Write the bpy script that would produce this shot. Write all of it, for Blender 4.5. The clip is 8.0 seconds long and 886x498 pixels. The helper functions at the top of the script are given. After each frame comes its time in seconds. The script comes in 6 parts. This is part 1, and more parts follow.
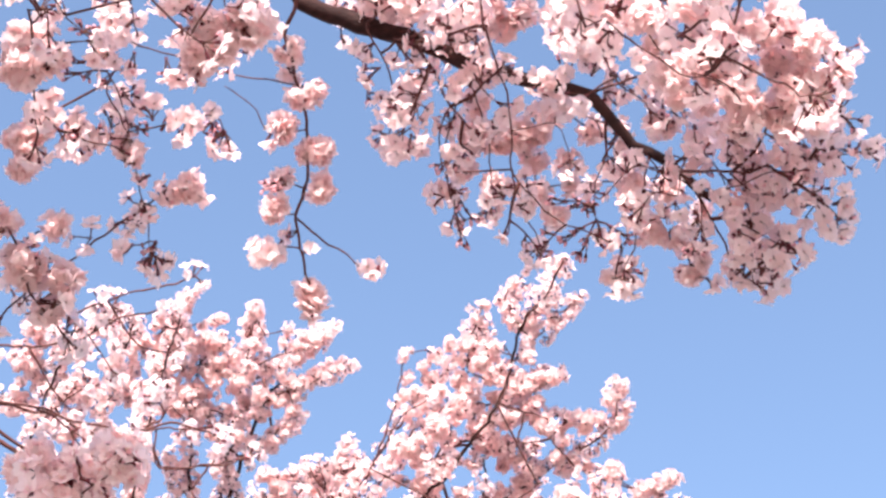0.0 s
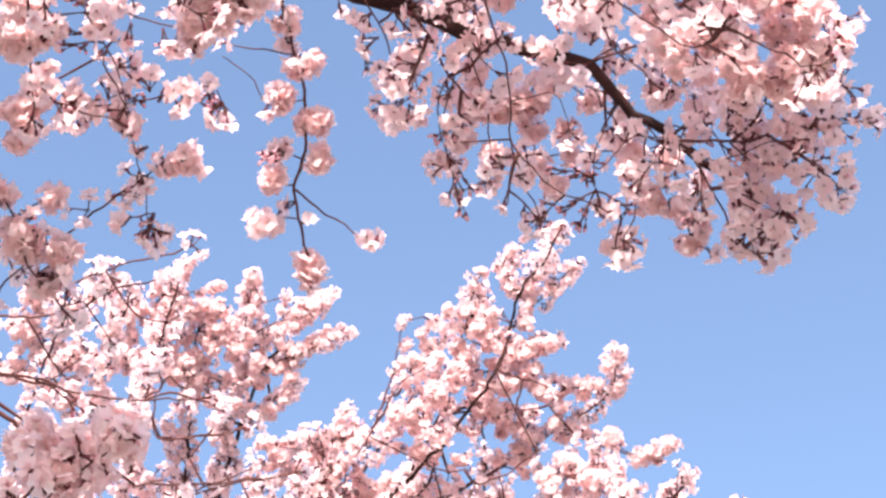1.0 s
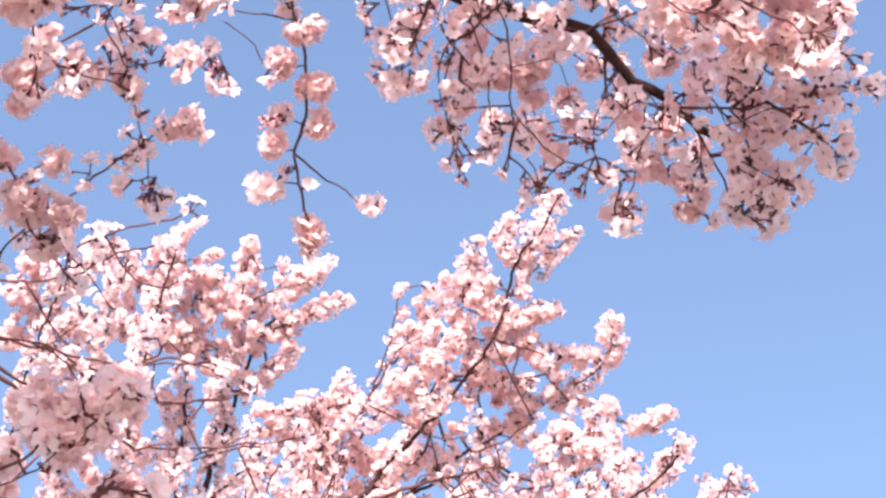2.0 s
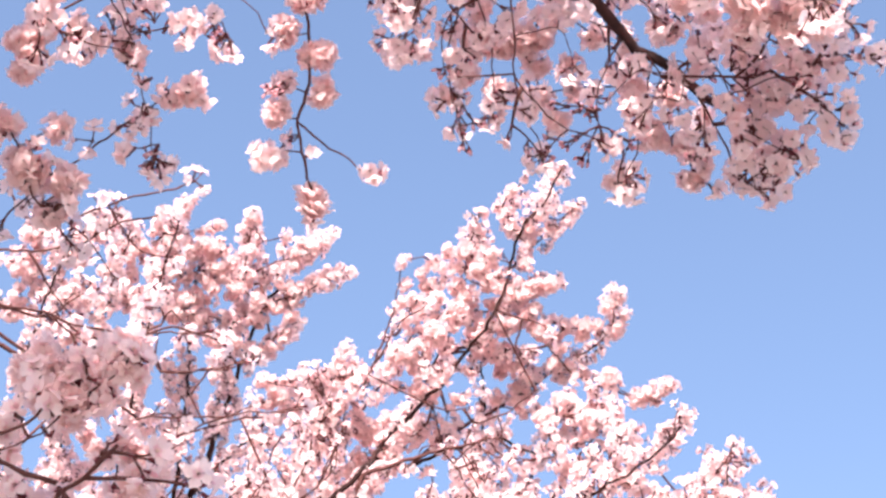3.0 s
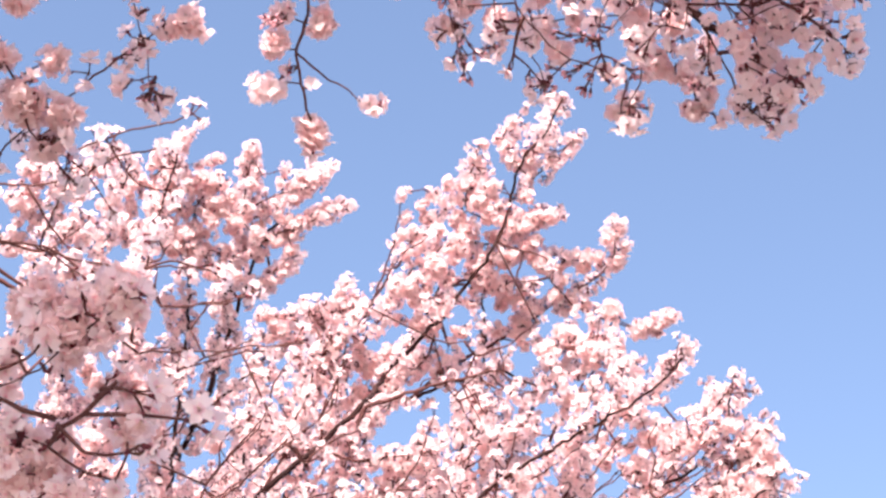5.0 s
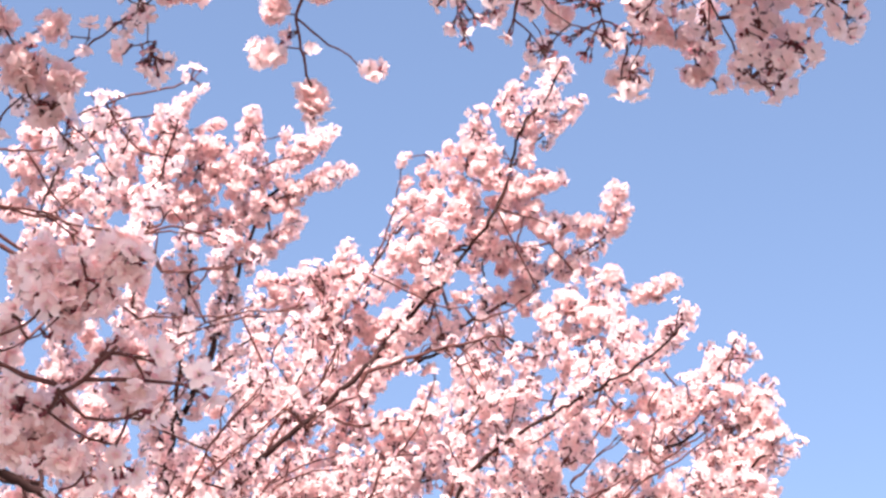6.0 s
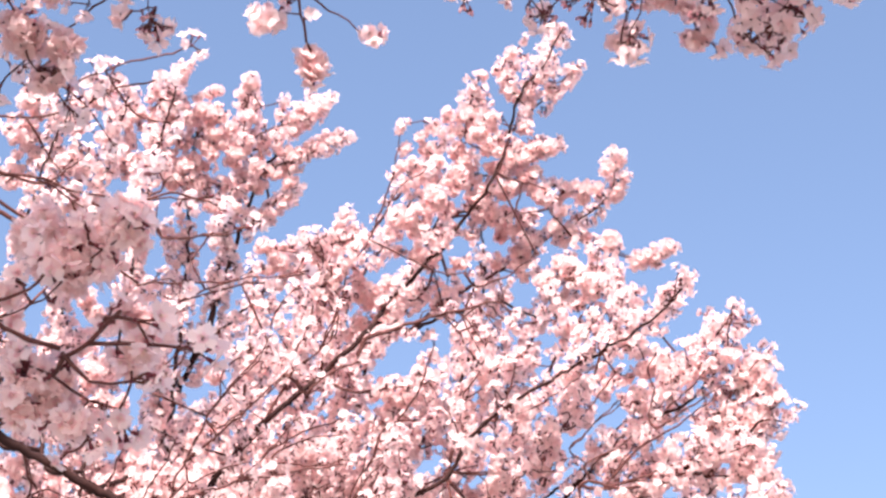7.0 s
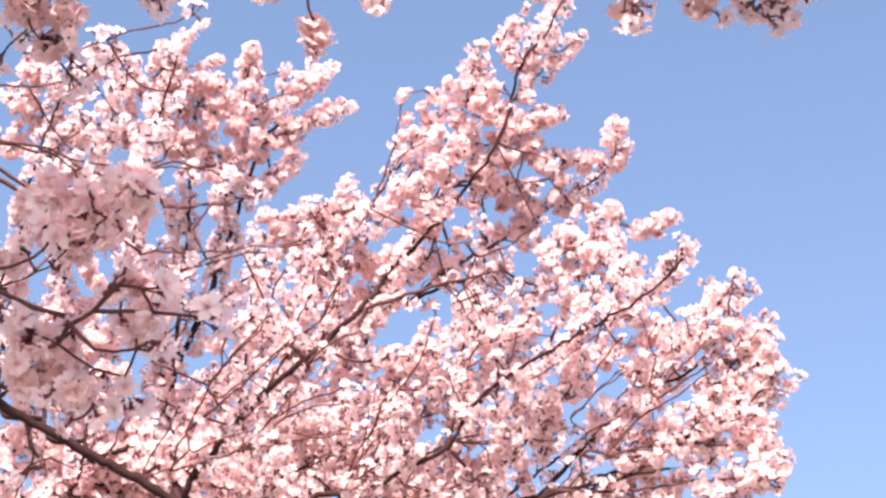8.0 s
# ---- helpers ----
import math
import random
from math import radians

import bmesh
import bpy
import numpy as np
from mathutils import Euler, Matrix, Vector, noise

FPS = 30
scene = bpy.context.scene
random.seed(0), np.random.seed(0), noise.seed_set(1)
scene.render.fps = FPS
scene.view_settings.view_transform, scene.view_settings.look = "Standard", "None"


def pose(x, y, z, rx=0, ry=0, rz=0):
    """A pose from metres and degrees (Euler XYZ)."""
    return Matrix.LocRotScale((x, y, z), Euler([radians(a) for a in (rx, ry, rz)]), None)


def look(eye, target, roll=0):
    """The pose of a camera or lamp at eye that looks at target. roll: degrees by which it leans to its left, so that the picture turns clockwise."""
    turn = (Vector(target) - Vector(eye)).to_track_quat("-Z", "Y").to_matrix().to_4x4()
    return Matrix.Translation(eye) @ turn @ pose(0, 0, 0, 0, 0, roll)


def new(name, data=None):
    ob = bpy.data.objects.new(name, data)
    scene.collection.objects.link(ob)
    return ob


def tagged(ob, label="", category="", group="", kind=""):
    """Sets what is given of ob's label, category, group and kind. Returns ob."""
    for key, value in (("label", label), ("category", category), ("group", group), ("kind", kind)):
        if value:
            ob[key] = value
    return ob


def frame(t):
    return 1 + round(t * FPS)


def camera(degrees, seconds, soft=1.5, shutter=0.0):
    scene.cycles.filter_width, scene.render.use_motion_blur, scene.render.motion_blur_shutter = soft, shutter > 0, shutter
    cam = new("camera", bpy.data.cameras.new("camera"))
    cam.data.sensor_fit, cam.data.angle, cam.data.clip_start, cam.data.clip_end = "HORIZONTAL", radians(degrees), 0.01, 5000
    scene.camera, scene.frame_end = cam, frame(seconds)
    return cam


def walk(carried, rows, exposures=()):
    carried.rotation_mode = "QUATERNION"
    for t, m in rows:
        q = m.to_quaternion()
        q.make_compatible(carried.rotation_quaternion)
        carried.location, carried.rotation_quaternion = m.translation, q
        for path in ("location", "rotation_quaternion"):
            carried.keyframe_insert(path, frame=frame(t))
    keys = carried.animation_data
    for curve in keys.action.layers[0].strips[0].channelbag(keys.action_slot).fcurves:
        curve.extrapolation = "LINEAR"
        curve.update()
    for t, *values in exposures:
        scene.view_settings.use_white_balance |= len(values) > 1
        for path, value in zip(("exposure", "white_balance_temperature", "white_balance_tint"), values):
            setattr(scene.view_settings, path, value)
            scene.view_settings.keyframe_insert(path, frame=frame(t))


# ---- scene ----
# Camera: hand-held, standing under one cherry tree, tilting slowly down over another.
cam = camera(25.48, 8.0, soft=2.7)
EXPO = 1.65
PATH = [
    (0.0, -0.0025, -0.0070, 1.6225, 130.1279, -0.1062, 0.0350),
    (0.5, -0.0008, -0.0022, 1.6190, 129.7217, -0.0632, 0.0991),
    (1.0, -0.0051, -0.0058, 1.6342, 129.0853, 0.0963, 0.0896),
    (1.5, -0.0104, -0.0097, 1.6284, 128.6471, 0.0597, -0.0766),
    (3.0, -0.0110, -0.0049, 1.6169, 127.4674, -0.1888, -0.2017),
    (3.5, -0.0102, -0.0014, 1.6153, 127.1408, -0.0202, -0.0626),
    (4.0, -0.0142, 0.0043, 1.6256, 126.5803, -0.0505, -0.1606),
    (4.5, -0.0125, 0.0055, 1.6205, 126.1080, 0.0944, -0.0180),
    (5.0, -0.0137, 0.0155, 1.6313, 125.4953, 0.0705, -0.0301),
    (6.5, -0.0123, 0.0140, 1.6303, 124.0197, 0.0651, 0.0189),
    (7.0, -0.0160, 0.0111, 1.6251, 123.5188, 0.2213, 0.0279),
    (7.5, -0.0171, 0.0156, 1.6336, 123.0633, 0.1698, -0.0117),
    (8.0, -0.0192, 0.0108, 1.6229, 122.6469, 0.2039, 0.0254),
]
walk(cam, [(t, pose(*p)) for t, *p in PATH], exposures=[(0.0, EXPO + 0.15, 6330, 11), (3.5, EXPO + 0.14, 6400, 15), (8.0, EXPO + 0.01, 6470, 15.5)])

# World and sun
SUN_HEIGHT, SUN_TURN = radians(41), radians(192)   # turn: clockwise from +y, where the sun stands
world = bpy.data.worlds.new("sky")
scene.world = world
world.use_nodes = True
wn = world.node_tree
sky = wn.nodes.new("ShaderNodeTexSky")
sky.sky_type, sky.sun_disc = "NISHITA", False
sky.sun_elevation, sky.sun_rotation = SUN_HEIGHT, SUN_TURN
sky.air_density, sky.dust_density, sky.ozone_density = 1.0, 2.5, 1.0
wn.nodes["Background"].inputs[1].default_value = 0.094
wn.links.new(sky.outputs[0], wn.nodes["Background"].inputs[0])
sun = new("sun", bpy.data.lights.new("sun", "SUN"))
sun.data.energy, sun.data.angle, sun.data.color = 4.2, radians(0.5), (1.0, 0.925, 0.85)
toward = Vector((math.sin(SUN_TURN) * math.cos(SUN_HEIGHT), math.cos(SUN_TURN) * math.cos(SUN_HEIGHT), math.sin(SUN_HEIGHT)))
sun.matrix_world = look(toward * 30, (0, 0, 0))


# Materials
def material(name):
    mat = bpy.data.materials.new(name)
    mat.use_nodes = True
    return mat, mat.node_tree.nodes, mat.node_tree.links, mat.node_tree.nodes["Principled BSDF"]


def ramp(nodes, stops):
    r = nodes.new("ShaderNodeValToRGB")
    while len(r.color_ramp.elements) < len(stops):
        r.color_ramp.elements.new(0.5)
    for e, (at, colour) in zip(r.color_ramp.elements, stops):
        e.position, e.color = at, (*colour, 1)
    return r


def petal_material(name, pale, deep, thin):
    """Thin petal: half of the light passes through, tinted pink."""
    mat, nodes, links, bsdf = material(name)
    geo = nodes.new("ShaderNodeNewGeometry")
    tone = ramp(nodes, [(0.0, deep), (0.55, pale), (1.0, [min(1, c * 1.03) for c in pale])])
    links.new(geo.outputs["Random Per Island"], tone.inputs[0])
    co = nodes.new("ShaderNodeTexCoord")
    veins = nodes.new("ShaderNodeTexNoise")
    veins.inputs["Scale"].default_value, veins.inputs["Detail"].default_value = 260, 3
    links.new(co.outputs["Object"], veins.inputs["Vector"])
    mix = nodes.new("ShaderNodeMix")
    mix.data_type, mix.blend_type = "RGBA", "MULTIPLY"
    mix.inputs[0].default_value = 0.22
    links.new(tone.outputs[0], mix.inputs[6])
    grey = ramp(nodes, [(0.3, (0.72, 0.62, 0.64)), (0.7, (1, 1, 1))])
    links.new(veins.outputs["Fac"], grey.inputs[0])
    links.new(grey.outputs[0], mix.inputs[7])
    links.new(mix.outputs[2], bsdf.inputs["Base Color"])
    bsdf.inputs["Roughness"].default_value = 0.55
    bsdf.inputs["Specular IOR Level"].default_value = 0.15
    bump = nodes.new("ShaderNodeBump")
    bump.inputs["Strength"].default_value, bump.inputs["Distance"].default_value = 0.25, 0.001
    links.new(veins.outputs["Fac"], bump.inputs["Height"])
    links.new(bump.outputs[0], bsdf.inputs["Normal"])
    trans = nodes.new("ShaderNodeBsdfTranslucent")
    trans.inputs[0].default_value = (*thin, 1)
    both = nodes.new("ShaderNodeMixShader")
    both.inputs[0].default_value = 0.64
    links.new(bsdf.outputs[0], both.inputs[1])
    links.new(trans.outputs[0], both.inputs[2])
    links.new(both.outputs[0], nodes["Material Output"].inputs[0])
    return mat


def noise_material(name, stops, scale, rough, bump_by=0.0, stretch=(1, 1, 1)):
    mat, nodes, links, bsdf = material(name)
    co = nodes.new("ShaderNodeTexCoord")
    mapping = nodes.new("ShaderNodeMapping")
    mapping.inputs["Scale"].default_value = stretch
    links.new(co.outputs["Object"], mapping.inputs[0])
    fine, broad = nodes.new("ShaderNodeTexNoise"), nodes.new("ShaderNodeTexNoise")
    fine.inputs["Scale"].default_value, fine.inputs["Detail"].default_value = scale, 6
    broad.inputs["Scale"].default_value, broad.inputs["Detail"].default_value = scale * 0.13, 3
    add = nodes.new("ShaderNodeMath")
    add.operation = "MULTIPLY_ADD"
    add.inputs[1].default_value = 0.55
    half = nodes.new("ShaderNodeMath")
    half.operation = "MULTIPLY"
    half.inputs[1].default_value = 0.45
    for n in (fine, broad):
        links.new(mapping.outputs[0], n.inputs["Vector"])
    links.new(broad.outputs["Fac"], half.inputs[0])
    links.new(fine.outputs["Fac"], add.inputs[0])
    links.new(half.outputs[0], add.inputs[2])
    tone = ramp(nodes, stops)
    links.new(add.outputs[0], tone.inputs[0])
    links.new(tone.outputs[0], bsdf.inputs["Base Color"])
    bsdf.inputs["Roughness"].default_value = rough
    bsdf.inputs["Specular IOR Level"].default_value = 0.2
    if bump_by:
        bump = nodes.new("ShaderNodeBump")
        bump.inputs["Strength"].default_value, bump.inputs["Distance"].default_value = 0.8, bump_by
        links.new(add.outputs[0], bump.inputs["Height"])
        links.new(bump.outputs[0], bsdf.inputs["Normal"])
    return mat


PETAL = petal_material("petal", (0.935, 0.805, 0.795), (0.92, 0.68, 0.69), (0.98, 0.74, 0.733))
PETAL_BASE = petal_material("petal_base", (0.92, 0.66, 0.70), (0.88, 0.52, 0.57), (0.93, 0.58, 0.62))
CALYX = noise_material("calyx", [(0.3, (0.075, 0.016, 0.026)), (0.7, (0.17, 0.038, 0.048))], 300, 0.6)
STALK = noise_material("flower_stalk", [(0.3, (0.065, 0.026, 0.022)), (0.7, (0.14, 0.06, 0.042))], 250, 0.6)
STAMEN = noise_material("stamen", [(0.3, (0.80, 0.55, 0.45)), (0.7, (0.88, 0.70, 0.58))], 400, 0.7)
BARK = noise_material("bark", [(0.25, (0.009, 0.0032, 0.0034)), (0.5, (0.027, 0.0095, 0.0088)), (0.75, (0.058, 0.021, 0.0175))], 90, 0.85, 0.004, (1, 1, 2.5))
YOUNG_BARK = noise_material("young_bark", [(0.25, (0.040, 0.013, 0.013)), (0.5, (0.085, 0.029, 0.026)), (0.75, (0.15, 0.062, 0.054))], 120, 0.7, 0.002, (1, 1, 2.5))
# Unseen ground: tones chosen for the light it bounces into the blossoms
EARTH = noise_material("sandy_ground", [(0.3, (0.13, 0.121, 0.108)), (0.55, (0.205, 0.192, 0.174)), (0.8, (0.28, 0.263, 0.24))], 9, 0.95, 0.02)


# Ground, never in view; its paleness is set to throw fill light upward
def ground_sheet():
    bm = bmesh.new()
    rings = [0, 2, 4, 7, 11, 18, 30, 60, 150, 500, 2500]
    last = None
    for r in rings:
        if r == 0:
            ring = [bm.verts.new((0, 0, 0))]
        else:
            ring = []
            for i in range(48):
                a = i * math.tau / 48
                x, y = r * math.cos(a), r * math.sin(a)
                ring.append(bm.verts.new((x, y, 0.04 * noise.noise((x * 0.4, y * 0.4, 0)) if r < 20 else 0)))
        if last is not None:
            for i in range(48):
                j = (i + 1) % 48
                if len(last) == 1:
                    bm.faces.new((last[0], ring[i], ring[j]))
                else:
                    bm.faces.new((last[i], ring[i], ring[j], last[j]))
        last = ring
    me = bpy.data.meshes.new("ground")
    bm.to_mesh(me)
    bm.free()
    for p in me.polygons:
        p.use_smooth = True
    me.materials.append(EARTH)
    return tagged(new("ground", me), "unseen sandy ground under the cherry trees, pale to bounce light up", "ground", kind="structure")


ground_sheet()

# Cherry flowers: five notched petals on a red calyx and a thin stalk, in umbels
RNG = random.Random(7)
MATS = [PETAL, PETAL_BASE, CALYX, STALK, STAMEN]


class Shape:
    """Vertices, faces and material numbers that can be turned, moved and joined."""

    def __init__(self):
        self.v, self.f, self.m = [], [], []

    def add(self, verts, faces, mat):
        n = len(self.v)
        self.v += [Vector(v) for v in verts]
        self.f += [tuple(i + n for i in f) for f in faces]
        self.m += [mat] * len(faces)

    def join(self, other, m):
        n = len(self.v)
        self.v += [m @ v for v in other.v]
        self.f += [tuple(i + n for i in f) for f in other.f]
        self.m += other.m


def aimed(axis, spin=0.0):
    """The turn that brings +z onto axis."""
    return Vector(axis).to_track_quat("Z", "Y").to_matrix().to_4x4() @ Matrix.Rotation(spin, 4, "Z")


def flower(rng, openness, fine=True):
    """One flower, its face towards +z, the top of its stalk at the origin. Not fine: the same in fewer faces."""
    s = Shape()
    size = rng.uniform(0.0160, 0.0186)
    rings = ((0.06, 0.08, 0), (0.34, 0.32, 0.03), (0.70, 0.50, 0.06), (1.0, 0.30, 0.09))
    for k in range(5):
        lift = rng.uniform(-0.30, 0.30) + (1 - openness) * 0.9
        curl = rng.uniform(-0.22, 0.34)
        wide = rng.uniform(0.78, 1.08)
        skew = rng.uniform(-0.12, 0.12)
        spin = Matrix.Rotation(k * math.tau / 5 + rng.uniform(-0.16, 0.16), 3, "Z")
        if not fine:
            outline = [(0.05, 0.0, 0.0), (0.60, -0.58, 0.0), (0.60, 0.58, 0.0), (0.98 - skew, -0.34, 0.0), (0.86, 0.0, -0.07), (0.98 + skew, 0.34, 0.0)]
            s.add([spin @ Vector((size * o * math.cos(lift), size * w * wide, 0.004 + size * (o * math.sin(lift) + curl * o * o + (0.10 + skew * w) * abs(w) + dip))) for o, w, dip in outline],
                  [(0, 2, 1), (1, 2, 4), (1, 4, 3), (2, 5, 4)], 0)
            continue
        rows = []
        for along, half, dip in rings:
            for side in (-1, 0, 1):
                out = along
                if along == 1.0:
                    out = 0.99 + skew * side if side else 0.86
                up = out * math.sin(lift) + curl * out * out + ((0.10 + skew * side) * abs(side) * half - dip * (side == 0))
                rows.append(spin @ Vector((size * out * math.cos(lift), size * half * side * wide, 0.004 + size * up)))
        quads = [(i, i + 1, i + 4, i + 3) for j in range(len(rings) - 1) for i in (3 * j, 3 * j + 1)]
        s.add(rows, quads, 0)
        s.m[-6:-4] = [1, 1]
    n = 5 if fine else 3
    ring = [(0.0032 * math.cos(i * math.tau / n), 0.0032 * math.sin(i * math.tau / n), 0.0046) for i in range(n)]
    low = [(0.0022 * math.cos(i * math.tau / n), 0.0022 * math.sin(i * math.tau / n), -0.0055) for i in range(n)]
    s.add(ring + low + [(0, 0, -0.0075)], [(i, (i + 1) % n, n + (i + 1) % n, n + i) for i in range(n)] + [(n + i, n + (i + 1) % n, 2 * n) for i in range(n * fine)], 2)
    for k in range(5):   # sepals
        a = (k + 0.5) * math.tau / 5
        s.add([(0.0020 * math.cos(a - 0.5), 0.0020 * math.sin(a - 0.5), 0.0036), (0.0020 * math.cos(a + 0.5), 0.0020 * math.sin(a + 0.5), 0.0036),
               (0.0098 * math.cos(a), 0.0098 * math.sin(a), 0.0022)], [(0, 1, 2)], 2)
    for k in range(5 if fine else 2):   # stamens
        a, r = k * math.tau / 5 + rng.uniform(-0.3, 0.3), rng.uniform(0.3, 0.8)
        top = Vector((0.006 * r * math.cos(a), 0.006 * r * math.sin(a), 0.0125))
        s.add([(0.0006, 0, 0.004), (-0.0006, 0, 0.004), top], [(0, 1, 2)], 4)
        if fine:
            s.add([top + Vector((0.0009, 0, 0)), top + Vector((-0.0005, 0.0008, 0)), top + Vector((-0.0005, -0.0008, 0.0006))], [(0, 1, 2)], 4)
    return s


def bud():
    s = Shape()
    prof = [(0.0009, -0.005), (0.0033, 0.003), (0.0031, 0.009), (0.0, 0.0125)]
    ring = [[(r * math.cos(i * math.tau / 3), r * math.sin(i * math.tau / 3), z) for i in range(3)] for r, z in prof[:3]]
    for j in range(2):
        s.add(ring[j] + ring[j + 1], [(i, (i + 1) % 3, 3 + (i + 1) % 3, 3 + i) for i in range(3)], 2 if j < 1 else 1)
    s.add(ring[2] + [(0, 0, prof[3][1])], [(i, (i + 1) % 3, 3) for i in range(3)], 1)
    return s


OPEN = (1.0, 0.95, 0.85, 0.8, 0.65, 0.4)
FLOWERS = [flower(RNG, o) for o in OPEN]
PLAIN_FLOWERS = [flower(RNG, o, False) for o in OPEN]
BUD = bud()


def umbel(rng, count, tight=False):
    """A stem piece with bud scales and stalks from one point about the +z axis, and the flowers that sit on the stalks."""
    s, heads = Shape(), []
    for k in range(5):
        a = k * math.tau / 5
        s.add([(0.0026 * math.cos(a), 0.0026 * math.sin(a), -0.003), (0.0026 * math.cos(a + 1.2), 0.0026 * math.sin(a + 1.2), -0.003),
               (0.0050 * math.cos(a + 0.6), 0.0050 * math.sin(a + 0.6), 0.007)], [(0, 1, 2)], 2)
    turn0 = rng.uniform(0, math.tau)
    for k in range(count + rng.choice((0, 1, 1, 2, 2)) if count else 4):
        is_bud = k >= count
        lean = rng.uniform(0.15, 0.5) if count < 3 else rng.uniform(0.4, 1.2)
        a = turn0 + k * math.tau / (count or 4) + rng.uniform(-0.35, 0.35)
        way = Vector((math.sin(lean) * math.cos(a), math.sin(lean) * math.sin(a), math.cos(lean)))
        length = (rng.uniform(0.007, 0.014) if tight else rng.uniform(0.016, 0.028)) * (0.75 if is_bud else 1)
        top = way * length + Vector((0, 0, 0.004))
        face = (way + Vector((rng.gauss(0, 0.4), rng.gauss(0, 0.4), rng.gauss(0, 0.4)))).normalized()
        m = Matrix.Translation(top) @ aimed(face, rng.uniform(0, math.tau))
        if is_bud:
            s.join(BUD, m)
        else:
            heads.append((rng.randrange(len(FLOWERS)), m))
        side = way.orthogonal().normalized() * 0.0013
        other = way.cross(side)
        foot = [side, -side * 0.5 + other * 0.9, -side * 0.5 - other * 0.9]
        tip = top - face * 0.0065
        s.add(foot + [p + tip for p in foot], [(i, (i + 1) % 3, 3 + (i + 1) % 3, 3 + i) for i in range(3)], 3)
    whole = Shape()
    whole.join(s, Matrix.Identity(4))
    for pick, m in heads:
        whole.join(PLAIN_FLOWERS[pick], m)
    return packed(whole), mesh_of("umbel", *packed(s), MATS), heads


def packed(s):
    return (np.array([tuple(v) for v in s.v], dtype=np.float32), np.array([i for f in s.f for i in f], dtype=np.int32),
            np.array([len(f) for f in s.f], dtype=np.int32), np.array(s.m, dtype=np.int32))


def mesh_of(name, v, loops, sizes, mats, slots):
    me = bpy.data.meshes.new(name)
    me.vertices.add(len(v))
    me.vertices.foreach_set("co", v.ravel())
    me.loops.add(len(loops))
    me.loops.foreach_set("vertex_index", loops)
    me.polygons.add(len(sizes))
    me.polygons.foreach_set("loop_start", np.concatenate([[0], np.cumsum(sizes)[:-1]]).astype(np.int32))
    me.polygons.foreach_set("loop_total", sizes)
    me.polygons.foreach_set("material_index", mats)
    me.polygons.foreach_set("use_smooth", np.ones(len(sizes), dtype=bool))
    me.update(calc_edges=True)
    for m in slots:
        me.materials.append(m)
    return me


FLOWER_MESHES = [mesh_of("flower", *packed(f), MATS) for f in FLOWERS]
UMBELS = {n: [umbel(RNG, n, k > 5) for k in range(12)] for n in range(7)}   # six loose ones, then six tight ones


# Trees
class Tree:
    def __init__(self, name, label, foot, seed, lush, size=1.0, stout=1.0):
        self.root = tagged(new(name), label, "cherry tree", group="cherry trees")
        self.root.location = foot
        self.foot, self.rng, self.clusters, self.wood, self.lush, self.size, self.stout = Vector(foot), random.Random(seed), [], [], lush, size, stout

    def part(self, name, me, label=""):
        ob = new(name, me)
        ob.parent = self.root
        ob.location = -self.foot
        return tagged(ob, label)


def smooth_line(points, step):
    """A Catmull-Rom line through the points, a place every step metres."""
    pts = [Vector(p) for p in points]
    pts = [pts[0] * 2 - pts[1]] + pts + [pts[-1] * 2 - pts[-2]]
    out = []
    for a, b, c, d in zip(pts, pts[1:], pts[2:], pts[3:]):
        n = max(2, int((c - b).length / step))
        for i in range(n):
            t = i / n
            out.append(0.5 * (2 * b + (c - a) * t + (2 * a - 5 * b + 4 * c - d) * t * t + (3 * b - a - 3 * c + d) * t ** 3))
    return out + [pts[-2]]


def crooked(line, by):
    """Bends a line to and fro a little, as grown wood does at its nodes."""
    return [p + by * (noise.noise_vector(p * 20) + 0.7 * noise.noise_vector(p * 48)) for p in line]


def tube(name, line, r0, r1, sides=7, knobs=0.12, flare=1.0):
    """A tapered, knobbly round stem along a line."""
    v, loops = [], []
    up = Vector((0.3, 0.2, 1)).normalized()
    n = len(line)
    for i, p in enumerate(line):
        along = (line[min(i + 1, n - 1)] - line[max(i - 1, 0)]).normalized()
        side = along.cross(up)
        if side.length < 0.05:
            side = along.orthogonal()
        side.normalize()
        other = side.cross(along)
        r = r0 + (r1 - r0) * (i / (n - 1)) ** flare
        for k in range(sides):
            a = k * math.tau / sides
            w = p + (side * math.cos(a) + other * math.sin(a)) * r
            w2 = r * (1 + knobs * 2 * noise.noise(w * (0.9 / max(r, 0.004)) * 0.5))
            v.append(tuple(p + (side * math.cos(a) + other * math.sin(a)) * w2))
    for i in range(n - 1):
        for k in range(sides):
            j = (k + 1) % sides
            loops += [i * sides + k, i * sides + j, (i + 1) * sides + j, (i + 1) * sides + k]
    quads = (n - 1) * sides
    sizes = [4] * quads + [sides, sides]
    loops += list(range(sides))[::-1] + list(range((n - 1) * sides, n * sides))
    return mesh_of(name, np.array(v, dtype=np.float32), np.array(loops, dtype=np.int32), np.array(sizes, dtype=np.int32),
                   np.zeros(quads + 2, dtype=np.int32), [BARK if r0 > 0.008 else YOUNG_BARK])


def bloom(tree, base, axis, count, size=1.0, tight=False):
    m = Matrix.Translation(base) @ aimed(axis, tree.rng.uniform(0, math.tau)) @ Matrix.Scale(tree.rng.uniform(0.92, 1.08) * tree.size * size, 4)
    tree.clusters.append((m, count, tree.rng.randrange(6) + 6 * tight))


